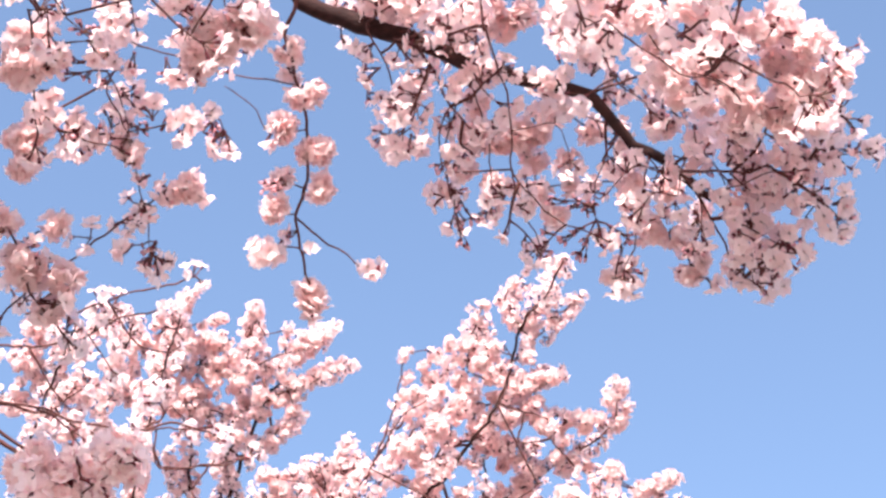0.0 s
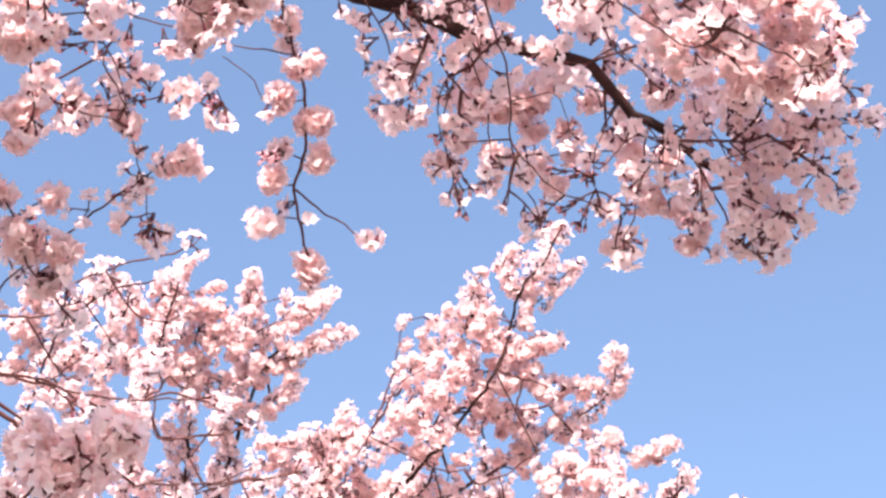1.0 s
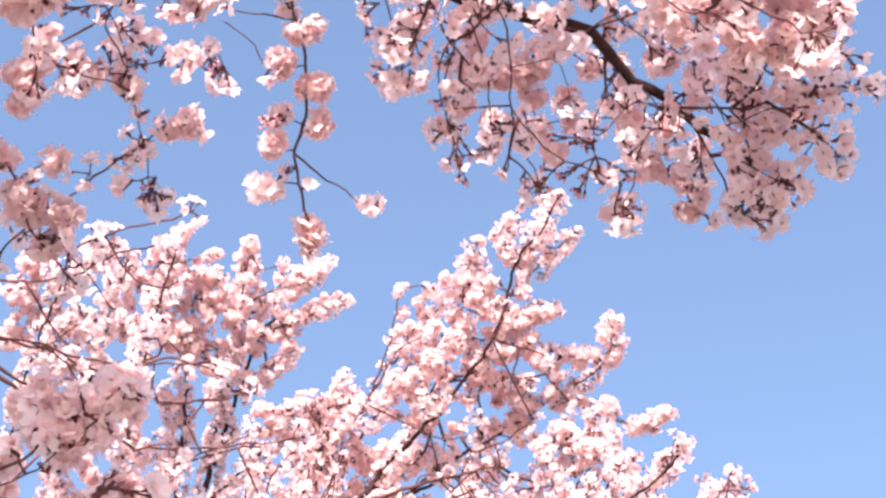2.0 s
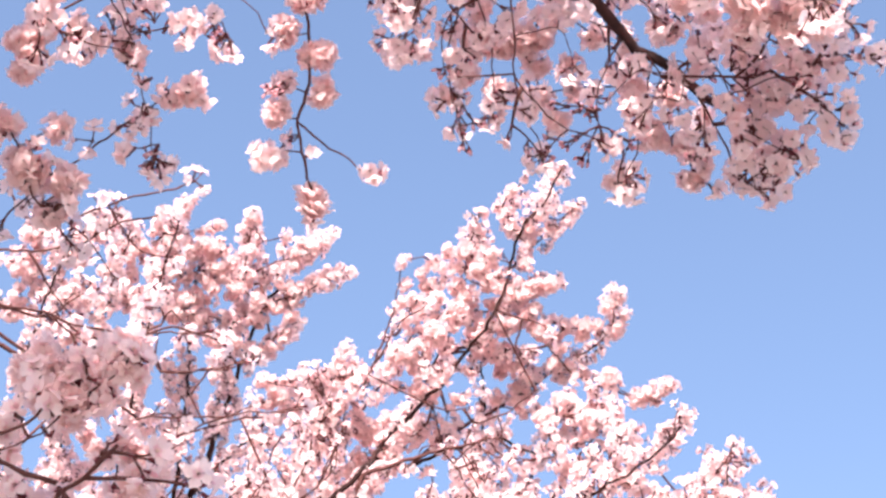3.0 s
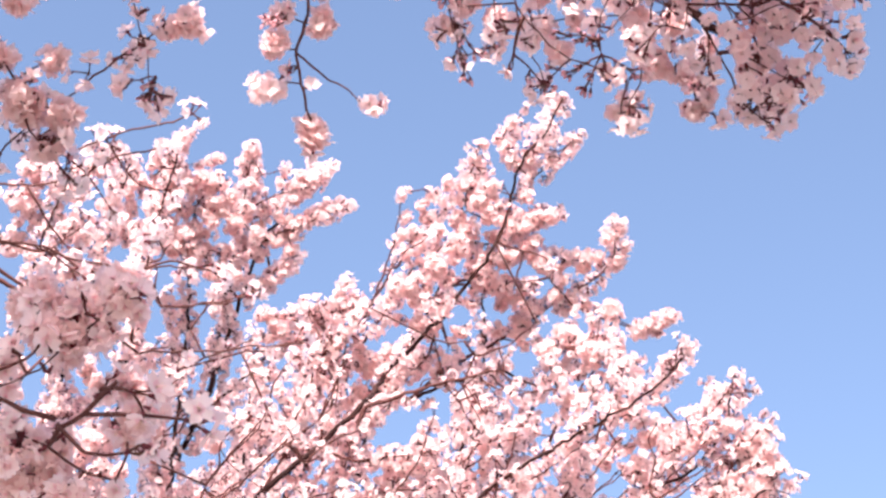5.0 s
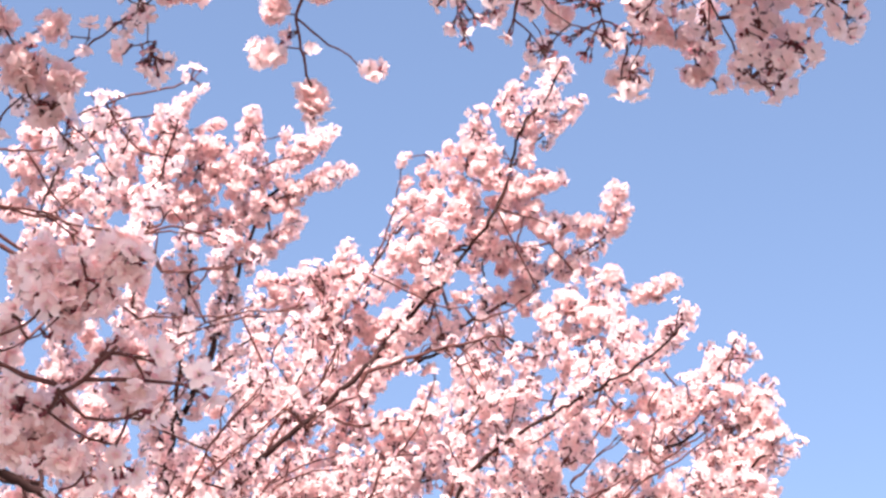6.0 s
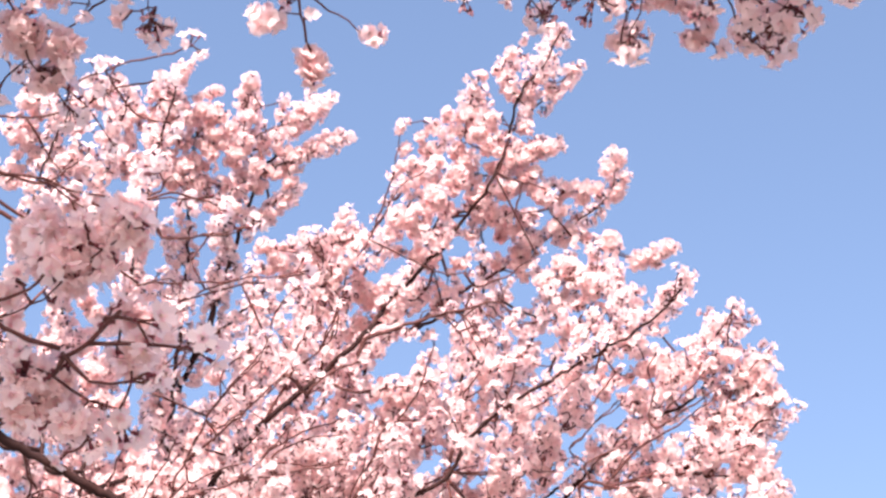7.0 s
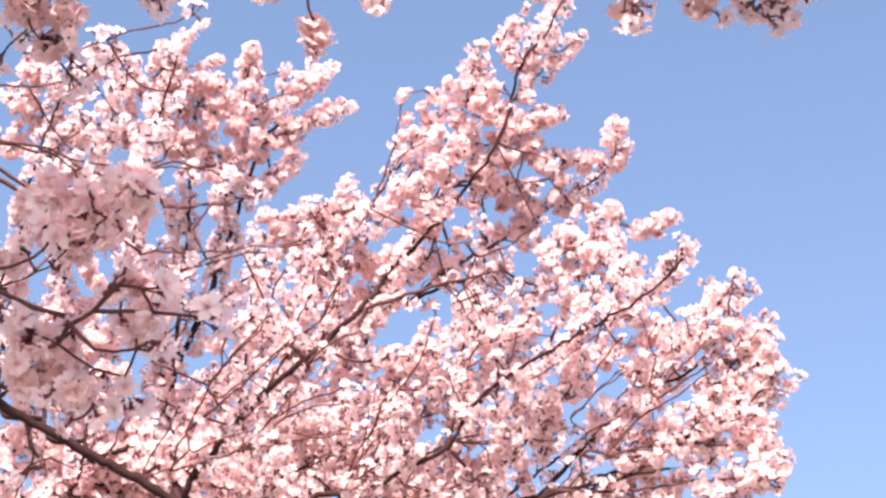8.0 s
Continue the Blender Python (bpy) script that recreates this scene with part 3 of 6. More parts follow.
blooms(near, (-0.224, 2.038, 3.372), 0.019)
blooms(near, (-0.252, 2.056, 3.347), 0.026)
blooms(near, (-0.266, 2.060, 3.340), 0.017)
blooms(near, (-0.185, 2.052, 3.359), 0.014)
blooms(near, (-0.193, 2.091, 3.311), 0.020)
blooms(near, (-0.187, 2.111, 3.287), 0.020)
blooms(near, (-0.204, 2.103, 3.295), 0.017)
blooms(near, (-0.176, 2.100, 3.302), 0.017)
blooms(near, (-0.189, 2.117, 3.279), 0.016)
blooms(near, (-0.196, 2.096, 3.305), 0.017)
blooms(near, (-0.107, 2.084, 3.328), 0.021)
blooms(near, (-0.190, 2.105, 3.294), 0.026)
blooms(near, (-0.184, 2.097, 3.305), 0.024)

# Twigs that droop at the edge of the crown
bough(near, "branch", [(-0.700, 1.300, 3.550), (-0.393, 1.543, 3.345), (-0.385, 1.592, 3.301), (-0.317, 1.621, 3.288), (-0.287, 1.631, 3.284)], 0.0030, 0.0017, 14)
bough(near, "branch", [(-0.750, 1.300, 3.500), (-0.434, 1.572, 3.377), (-0.410, 1.644, 3.316), (-0.397, 1.684, 3.280), (-0.385, 1.716, 3.249), (-0.378, 1.747, 3.217), (-0.364, 1.789, 3.173), (-0.358, 1.812, 3.147)], 0.0028, 0.0014, 6)
bough(near, "twig", [(-0.476, 1.683, 3.260), (-0.437, 1.703, 3.249), (-0.378, 1.711, 3.256), (-0.331, 1.711, 3.266), (-0.291, 1.707, 3.278), (-0.274, 1.723, 3.264)], 0.0024, 0.0014, 12)
bough(near, "twig", [(-0.366, 1.813, 3.221), (-0.400, 1.818, 3.208), (-0.447, 1.835, 3.175), (-0.494, 1.850, 3.143), (-0.546, 1.872, 3.098)], 0.0025, 0.0021, 10)
bough(near, "branch", [(-0.800, 1.200, 3.400), (-0.497, 1.496, 3.292), (-0.483, 1.544, 3.251), (-0.475, 1.587, 3.212), (-0.476, 1.636, 3.161)], 0.0040, 0.0020, 12)
bough(near, "twig", [(-0.354, 1.518, 3.308), (-0.303, 1.552, 3.287), (-0.258, 1.574, 3.273), (-0.219, 1.570, 3.283)], 0.0030, 0.0017, 14)
bough(near, "branch", [(-0.950, 1.300, 3.100), (-0.574, 1.727, 3.181), (-0.523, 1.776, 3.143), (-0.497, 1.823, 3.094), (-0.457, 1.863, 3.057)], 0.0035, 0.0021, 16)
bough(near, "branch", [(-0.720, 1.100, 3.350), (-0.443, 1.371, 3.145), (-0.440, 1.393, 3.126), (-0.436, 1.417, 3.104)], 0.0036, 0.0030, 0)
bough(near, "branch", [(-0.700, 1.100, 3.350), (-0.420, 1.374, 3.148), (-0.420, 1.396, 3.129), (-0.419, 1.413, 3.113)], 0.0024, 0.0018, 2)
bough(near, "branch", [(-0.442, 1.522, 3.283), (-0.435, 1.537, 3.271), (-0.421, 1.552, 3.261)], 0.0020, 0.0013, 1)
bough(near, "branch", [(-0.317, 1.395, 3.154), (-0.295, 1.414, 3.140), (-0.277, 1.429, 3.130), (-0.266, 1.436, 3.125)], 0.0024, 0.0015, 2)
bough(near, "branch", [(-0.241, 1.397, 3.166), (-0.236, 1.411, 3.154), (-0.221, 1.416, 3.151)], 0.0024, 0.0015, 2)
bough(near, "twig", [(-0.401, 1.645, 3.260), (-0.390, 1.665, 3.242), (-0.380, 1.687, 3.222)], 0.0020, 0.0017, 0)
bough(near, "branch", [(-0.466, 1.611, 3.190), (-0.457, 1.621, 3.182), (-0.448, 1.628, 3.178)], 0.0023, 0.0013, 2)
bough(near, "branch", [(-0.419, 1.639, 3.174), (-0.397, 1.643, 3.176), (-0.382, 1.650, 3.172)], 0.0020, 0.0013, 2)
blooms(near, (-0.451, 1.494, 3.167), 0.032, 0.85)
blooms(near, (-0.472, 1.515, 3.140), 0.035, 0.85)
blooms(near, (-0.424, 1.509, 3.160), 0.024, 0.85)
blooms(near, (-0.266, 1.500, 3.204), 0.032, 0.85)
blooms(near, (-0.278, 1.525, 3.177), 0.030, 0.85)
blooms(near, (-0.247, 1.523, 3.184), 0.022, 0.85)
blooms(near, (-0.213, 1.503, 3.208), 0.030, 0.85)
blooms(near, (-0.282, 1.545, 3.157), 0.014, 0.85)
blooms(near, (-0.471, 1.476, 3.179), 0.025, 0.85)
blooms(near, (-0.203, 1.488, 3.224), 0.019, 0.85)
blooms(near, (-0.308, 1.482, 3.213), 0.022, 0.85)
blooms(near, (-0.455, 1.508, 3.181), 0.028, 0.85)
blooms(near, (-0.476, 1.529, 3.154), 0.031, 0.85)
blooms(near, (-0.431, 1.520, 3.176), 0.020, 0.85)
blooms(near, (-0.268, 1.520, 3.212), 0.031, 0.85)
blooms(near, (-0.278, 1.542, 3.189), 0.028, 0.85)
blooms(near, (-0.250, 1.533, 3.203), 0.022, 0.85)
blooms(near, (-0.215, 1.513, 3.227), 0.028, 0.85)
blooms(near, (-0.237, 1.507, 3.230), 0.022, 0.85)
blooms(near, (-0.386, 1.506, 3.201), 0.019, 0.85)
blooms(near, (-0.388, 1.528, 3.179), 0.018, 0.85)
blooms(near, (-0.416, 1.614, 3.344), 0.022)
blooms(near, (-0.418, 1.643, 3.315), 0.021)
blooms(near, (-0.420, 1.667, 3.291), 0.018)
blooms(near, (-0.384, 1.657, 3.310), 0.017)
blooms(near, (-0.496, 1.696, 3.240), 0.038)
blooms(near, (-0.522, 1.704, 3.224), 0.028)
blooms(near, (-0.451, 1.710, 3.239), 0.028)
blooms(near, (-0.395, 1.729, 3.233), 0.022)
blooms(near, (-0.378, 1.735, 3.230), 0.018)
blooms(near, (-0.341, 1.707, 3.269), 0.019)
blooms(near, (-0.321, 1.731, 3.247), 0.015)
blooms(near, (-0.294, 1.706, 3.278), 0.012)
blooms(near, (-0.497, 1.728, 3.205), 0.026)
blooms(near, (-0.516, 1.732, 3.195), 0.025)
blooms(near, (-0.520, 1.763, 3.159), 0.029)
blooms(near, (-0.378, 1.754, 3.210), 0.012)
blooms(near, (-0.331, 1.768, 3.204), 0.022)
blooms(near, (-0.308, 1.770, 3.206), 0.024)
blooms(near, (-0.294, 1.776, 3.202), 0.017)
blooms(near, (-0.358, 1.783, 3.181), 0.015)
blooms(near, (-0.464, 1.776, 3.161), 0.024)
blooms(near, (-0.398, 1.807, 3.143), 0.019)
blooms(near, (-0.362, 1.814, 3.144), 0.012)
blooms(near, (-0.497, 1.802, 3.121), 0.035)
blooms(near, (-0.519, 1.811, 3.102), 0.031)
blooms(near, (-0.451, 1.822, 3.111), 0.026)
blooms(near, (-0.418, 1.700, 3.258), 0.015)
blooms(near, (-0.471, 1.838, 3.085), 0.028)

# Low branch of the near tree
bough(near, "branch", [(-1.420, 1.250, 1.900), (-0.493, 1.508, 2.395), (-0.402, 1.502, 2.443), (-0.358, 1.464, 2.447), (-0.320, 1.366, 2.409), (-0.293, 1.338, 2.416), (-0.267, 1.331, 2.436)], 0.0048, 0.0034, 0)
bough(near, "twig", [(-0.293, 1.338, 2.416), (-0.254, 1.345, 2.416), (-0.214, 1.351, 2.417)], 0.0032, 0.0018, 3)
bough(near, "twig", [(-0.314, 1.345, 2.397), (-0.292, 1.352, 2.391), (-0.258, 1.360, 2.390)], 0.0030, 0.0018, 3)
bough(near, "twig", [(-0.274, 1.332, 2.432), (-0.261, 1.335, 2.431), (-0.254, 1.336, 2.431)], 0.0030, 0.0020, 2)
bough(near, "twig", [(-0.382, 1.309, 2.427), (-0.358, 1.309, 2.438), (-0.341, 1.308, 2.447), (-0.328, 1.305, 2.457)], 0.0034, 0.0022, 0)
bough(near, "twig", [(-0.330, 1.396, 2.403), (-0.303, 1.403, 2.401), (-0.278, 1.410, 2.397), (-0.276, 1.416, 2.388)], 0.0019, 0.0014, 8)
bough(near, "twig", [(-0.900, 1.280, 2.200), (-0.458, 1.467, 2.489), (-0.370, 1.340, 2.441), (-0.346, 1.339, 2.453), (-0.318, 1.334, 2.472), (-0.273, 1.323, 2.503)], 0.0023, 0.0014, 6)
blooms(near, (-0.269, 1.317, 2.513), 0.022, 0.8)
blooms(near, (-0.282, 1.325, 2.496), 0.018, 0.8)
blooms(near, (-0.251, 1.329, 2.499), 0.018, 0.8)
blooms(near, (-0.313, 1.322, 2.492), 0.023, 0.8)
blooms(near, (-0.344, 1.317, 2.488), 0.019, 0.8)
blooms(near, (-0.326, 1.333, 2.469), 0.023, 0.8)
blooms(near, (-0.300, 1.339, 2.470), 0.025, 0.8)
blooms(near, (-0.287, 1.338, 2.475), 0.018, 0.8)
blooms(near, (-0.280, 1.359, 2.445), 0.016, 0.8)
blooms(near, (-0.291, 1.363, 2.434), 0.012, 0.8)
blooms(near, (-0.260, 1.374, 2.425), 0.021, 0.8)
blooms(near, (-0.242, 1.380, 2.420), 0.015, 0.8)
blooms(near, (-0.357, 1.369, 2.399), 0.021, 0.8)
blooms(near, (-0.335, 1.377, 2.393), 0.014, 0.8)
blooms(near, (-0.361, 1.379, 2.379), 0.018, 0.8)
blooms(near, (-0.274, 1.399, 2.376), 0.017, 0.8)
blooms(near, (-0.313, 1.398, 2.363), 0.022, 0.8)
blooms(near, (-0.343, 1.393, 2.361), 0.018, 0.8)
blooms(near, (-0.291, 1.410, 2.349), 0.017, 0.8)
blooms(near, (-0.326, 1.409, 2.338), 0.014, 0.8)
blooms(near, (-0.339, 1.308, 2.504), 0.017, 0.8)
blooms(near, (-0.357, 1.324, 2.472), 0.018, 0.8)
blooms(near, (-0.318, 1.346, 2.453), 0.017, 0.8)
blooms(near, (-0.269, 1.338, 2.480), 0.017, 0.8)
blooms(near, (-0.244, 1.319, 2.517), 0.013, 0.8)
blooms(near, (-0.304, 1.308, 2.515), 0.016, 0.8)
blooms(near, (-0.274, 1.378, 2.414), 0.016, 0.8)
blooms(near, (-0.251, 1.388, 2.404), 0.014, 0.8)
blooms(near, (-0.304, 1.393, 2.376), 0.017, 0.8)
blooms(near, (-0.352, 1.356, 2.422), 0.015, 0.8)
blooms(near, (-0.269, 1.351, 2.461), 0.014, 0.8)
blooms(near, (-0.358, 1.371, 2.530), 0.024, 0.8)
blooms(near, (-0.331, 1.381, 2.525), 0.026, 0.8)
blooms(near, (-0.303, 1.385, 2.528), 0.026, 0.8)
blooms(near, (-0.280, 1.381, 2.542), 0.022, 0.8)
blooms(near, (-0.344, 1.392, 2.504), 0.024, 0.8)
blooms(near, (-0.317, 1.401, 2.499), 0.022, 0.8)
blooms(near, (-0.372, 1.387, 2.501), 0.022, 0.8)
blooms(near, (-0.294, 1.400, 2.509), 0.019, 0.8)
blooms(near, (-0.276, 1.437, 2.453), 0.022, 0.8)
blooms(near, (-0.257, 1.442, 2.451), 0.017, 0.8)
blooms(near, (-0.289, 1.430, 2.461), 0.017, 0.8)
blooms(near, (-0.376, 1.432, 2.424), 0.020, 0.8)
blooms(near, (-0.353, 1.445, 2.410), 0.019, 0.8)
blooms(near, (-0.330, 1.452, 2.408), 0.021, 0.8)
blooms(near, (-0.357, 1.455, 2.391), 0.021, 0.8)
blooms(near, (-0.316, 1.465, 2.388), 0.017, 0.8)
blooms(near, (-0.375, 1.446, 2.399), 0.017, 0.8)
blooms(near, (-0.294, 1.459, 2.409), 0.017, 0.8)
blooms(near, (-0.331, 1.444, 2.422), 0.017, 0.8)
blooms(near, (-0.337, 1.358, 2.531), 0.026, 0.80)
blooms(near, (-0.309, 1.370, 2.522), 0.034, 0.80)
blooms(near, (-0.275, 1.360, 2.547), 0.029, 0.80)
blooms(near, (-0.255, 1.357, 2.557), 0.020, 0.80)
blooms(near, (-0.327, 1.378, 2.504), 0.022, 0.80)
blooms(near, (-0.295, 1.380, 2.511), 0.024, 0.80)
blooms(near, (-0.350, 1.365, 2.515), 0.022, 0.80)
blooms(near, (-0.283, 1.401, 2.481), 0.017, 0.80)
blooms(near, (-0.267, 1.409, 2.473), 0.022, 0.80)
blooms(near, (-0.244, 1.417, 2.467), 0.021, 0.80)
blooms(near, (-0.260, 1.420, 2.458), 0.019, 0.80)
blooms(near, (-0.364, 1.409, 2.439), 0.022, 0.80)
blooms(near, (-0.343, 1.419, 2.430), 0.022, 0.80)
blooms(near, (-0.356, 1.422, 2.429), 0.023, 0.80)
blooms(near, (-0.374, 1.428, 2.411), 0.022, 0.80)
blooms(near, (-0.333, 1.433, 2.419), 0.021, 0.80)
blooms(near, (-0.315, 1.445, 2.404), 0.019, 0.80)
blooms(near, (-0.324, 1.421, 2.444), 0.019, 0.80)

# Level branches of the tree at the side
bough(side, "limb", [(-2.000, 3.200, 1.900), (-1.850, 3.150, 2.500), (-1.600, 3.080, 3.000), (-1.300, 3.040, 3.300), (-1.100, 3.000, 3.500)], 0.042, 0.012, 6)
bough(side, "limb", [(-2.000, 3.200, 1.900), (-2.150, 3.350, 2.600), (-2.300, 3.500, 3.400), (-2.250, 3.600, 4.200)], 0.042, 0.008, 10, 14, 0.40)
bough(side, "branch", [(-1.300, 3.040, 3.280), (-1.016, 2.854, 3.739), (-0.882, 2.859, 3.792), (-0.823, 2.863, 3.808), (-0.764, 2.874, 3.816), (-0.693, 2.880, 3.831), (-0.607, 2.863, 3.877), (-0.549, 2.867, 3.887)], 0.0048, 0.0027, 3, 2, 0.20)
bough(side, "branch", [(-1.300, 3.040, 3.280), (-0.883, 2.810, 3.854), (-0.774, 2.836, 3.862), (-0.704, 2.850, 3.867), (-0.633, 2.840, 3.899), (-0.530, 2.837, 3.930), (-0.473, 2.833, 3.947)], 0.0053, 0.0027, 3, 2, 0.18)
bough(side, "twig", [(-0.633, 2.840, 3.899), (-0.607, 2.870, 3.869), (-0.581, 2.899, 3.838), (-0.519, 2.916, 3.832)], 0.0032, 0.0021, 5)
bough(side, "branch", [(-1.300, 3.040, 3.280), (-0.962, 2.687, 3.640), (-0.815, 2.753, 3.616), (-0.777, 2.768, 3.609), (-0.702, 2.790, 3.607), (-0.625, 2.822, 3.587), (-0.558, 2.833, 3.591), (-0.490, 2.831, 3.612), (-0.411, 2.850, 3.603)], 0.0066, 0.0030, 3, 2, 0.20)
bough(side, "branch", [(-1.300, 3.040, 3.280), (-0.934, 2.633, 3.552), (-0.781, 2.714, 3.506), (-0.754, 2.728, 3.498), (-0.698, 2.761, 3.470), (-0.633, 2.788, 3.453), (-0.568, 2.813, 3.436)], 0.0098, 0.0044, 3, 2, 0.20)
bough(side, "twig", [(-0.574, 2.914, 3.647), (-0.514, 2.905, 3.676), (-0.525, 2.880, 3.708)], 0.0042, 0.0021, 6)
bough(side, "twig", [(-0.698, 2.761, 3.470), (-0.688, 2.784, 3.439), (-0.669, 2.803, 3.417)], 0.0044, 0.0025, 6)
bough(side, "twig", [(-0.764, 2.874, 3.816), (-0.733, 2.921, 3.763), (-0.702, 2.950, 3.733)], 0.0032, 0.0021, 7)
bough(side, "twig", [(-0.518, 2.957, 3.600), (-0.462, 2.962, 3.606), (-0.402, 2.964, 3.615), (-0.362, 2.955, 3.636)], 0.0036, 0.0021, 4)
bough(side, "twig", [(-0.504, 2.912, 3.669), (-0.499, 2.892, 3.698), (-0.482, 2.906, 3.683)], 0.0031, 0.0016, 4)
bough(side, "twig", [(-0.722, 2.870, 3.663), (-0.674, 2.860, 3.694), (-0.654, 2.857, 3.704)], 0.0031, 0.0016, 5)
bough(side, "twig", [(-0.702, 2.876, 3.662), (-0.672, 2.901, 3.636), (-0.657, 2.921, 3.612)], 0.0031, 0.0016, 5)
bough(side, "twig", [(-0.704, 2.850, 3.867), (-0.663, 2.882, 3.838), (-0.622, 2.919, 3.801)], 0.0032, 0.0016, 5)
blooms(near, (-0.262, 2.053, 3.349), 0.022)
blooms(near, (-0.243, 2.026, 3.383), 0.019)
blooms(near, (-0.169, 2.008, 3.411), 0.023)
blooms(near, (-0.168, 1.975, 3.448), 0.022)
blooms(near, (-0.227, 2.009, 3.404), 0.016)
blooms(near, (0.451, 1.809, 3.280), 0.019)
blooms(near, (0.478, 1.797, 3.285), 0.019)
blooms(near, (0.504, 1.787, 3.288), 0.016)
blooms(near, (0.437, 1.794, 3.300), 0.019)
blooms(near, (0.529, 1.777, 3.292), 0.011)
blooms(near, (0.069, 1.998, 3.489), 0.032)
blooms(near, (0.116, 2.013, 3.470), 0.027)
blooms(near, (0.171, 2.026, 3.451), 0.022)
blooms(near, (0.037, 1.949, 3.541), 0.027)
blooms(near, (0.163, 1.935, 3.548), 0.024)
blooms(near, (0.131, 1.953, 3.533), 0.022)
blooms(near, (-0.002, 1.982, 3.507), 0.019)
blooms(near, (0.210, 2.024, 3.449), 0.017)
blooms(near, (0.265, 2.021, 3.446), 0.025)
blooms(near, (0.304, 2.018, 3.443), 0.022)
blooms(near, (-0.112, 1.842, 3.614), 0.031)
blooms(near, (-0.073, 1.851, 3.607), 0.024)
blooms(near, (-0.026, 1.852, 3.608), 0.031)
blooms(near, (0.052, 1.846, 3.613), 0.031)
blooms(near, (0.114, 1.850, 3.606), 0.027)
blooms(near, (0.161, 1.854, 3.599), 0.031)
blooms(near, (0.230, 1.867, 3.580), 0.031)
blooms(near, (0.162, 1.943, 3.512), 0.031)
blooms(near, (0.208, 1.962, 3.487), 0.027)
blooms(near, (0.247, 1.986, 3.457), 0.027)
blooms(near, (0.255, 2.027, 3.410), 0.027)
blooms(near, (0.309, 2.012, 3.418), 0.031)
blooms(near, (0.348, 2.035, 3.385), 0.024)
blooms(near, (0.362, 1.918, 3.510), 0.031)
blooms(near, (0.416, 1.970, 3.443), 0.027)
blooms(near, (0.513, 1.948, 3.443), 0.020)
blooms(near, (0.170, 1.990, 3.461), 0.024)
blooms(near, (0.068, 2.015, 3.441), 0.024)
blooms(near, (0.021, 2.005, 3.453), 0.022)
blooms(near, (-0.034, 1.919, 3.543), 0.022)
blooms(near, (0.397, 1.656, 3.234), 0.030)
blooms(near, (0.305, 1.638, 3.273), 0.030)
blooms(near, (0.279, 1.626, 3.289), 0.027)
blooms(near, (0.383, 1.615, 3.278), 0.030)
blooms(near, (0.395, 1.580, 3.309), 0.030)
blooms(near, (0.291, 1.586, 3.325), 0.030)
blooms(near, (0.192, 1.589, 3.337), 0.027)
blooms(near, (0.454, 1.602, 3.274), 0.020)
blooms(near, (0.331, 1.597, 3.307), 0.024)
blooms(near, (0.345, 1.685, 3.216), 0.022)
blooms(near, (0.273, 1.664, 3.252), 0.024)

# Limbs of the far tree
bough(far, "limb", [(-0.700, 5.330, 3.300), (-0.558, 4.931, 3.830), (-0.726, 4.872, 3.912), (-0.832, 4.830, 3.965), (-0.982, 4.772, 4.025), (-1.086, 4.727, 4.071), (-1.204, 4.673, 4.120), (-1.376, 4.588, 4.187)], 0.0150, 0.0125, 0)
bough(far, "limb", [(-0.700, 5.330, 3.300), (-0.677, 5.269, 3.980), (-0.760, 5.197, 4.110), (-0.647, 5.140, 4.256), (-0.534, 5.089, 4.377), (-0.384, 5.038, 4.492), (-0.251, 4.982, 4.603), (-0.155, 5.089, 4.817), (-0.017, 5.015, 4.934), (0.079, 4.947, 5.034), (0.157, 4.876, 5.131), (0.200, 4.804, 5.227), (0.235, 4.730, 5.321), (0.303, 4.673, 5.387), (0.349, 4.612, 5.457)], 0.0140, 0.0030, 5, 6, 0.20)
bough(far, "limb", [(-0.740, 5.300, 2.800), (-0.453, 4.968, 3.846), (-0.237, 4.922, 3.976), (-0.144, 4.904, 4.019), (-0.003, 4.871, 4.089), (0.076, 4.817, 4.192), (0.194, 4.769, 4.272), (0.264, 4.747, 4.305), (0.452, 4.682, 4.393), (0.561, 4.641, 4.441), (0.662, 4.573, 4.527)], 0.0125, 0.0032, 5, 11, 0.32)
bough(far, "limb", [(-0.740, 5.300, 2.800), (-0.369, 5.167, 3.780), (0.012, 5.102, 3.956), (0.301, 5.052, 4.040), (0.492, 5.013, 4.087), (0.652, 4.963, 4.150), (0.809, 4.911, 4.204), (0.891, 4.866, 4.260)], 0.0129, 0.0040, 5, 10, 0.32)
bough(far, "branch", [(0.274, 5.146, 4.078), (0.438, 5.060, 4.228), (0.553, 5.002, 4.316), (0.714, 4.946, 4.378), (0.803, 4.871, 4.485), (0.820, 4.823, 4.560)], 0.0107, 0.0033, 15, 5, 0.26)
bough(far, "branch", [(-0.389, 5.411, 3.971), (-0.255, 5.327, 4.170), (-0.171, 5.247, 4.337), (-0.157, 5.181, 4.461)], 0.0094, 0.0034, 13, 5, 0.30)
bough(far, "branch", [(-0.263, 5.239, 4.756), (-0.105, 5.229, 4.781), (0.000, 5.207, 4.818), (0.159, 5.182, 4.854), (0.281, 5.201, 4.814), (0.378, 5.178, 4.840)], 0.0097, 0.0035, 11, 2, 0.20)
bough(far, "branch", [(-0.107, 5.315, 4.832), (0.001, 5.269, 4.909), (0.144, 5.224, 4.975), (0.287, 5.171, 5.046), (0.430, 5.104, 5.130), (0.536, 5.041, 5.205), (0.527, 4.997, 5.266)], 0.0089, 0.0036, 15, 3, 0.12)
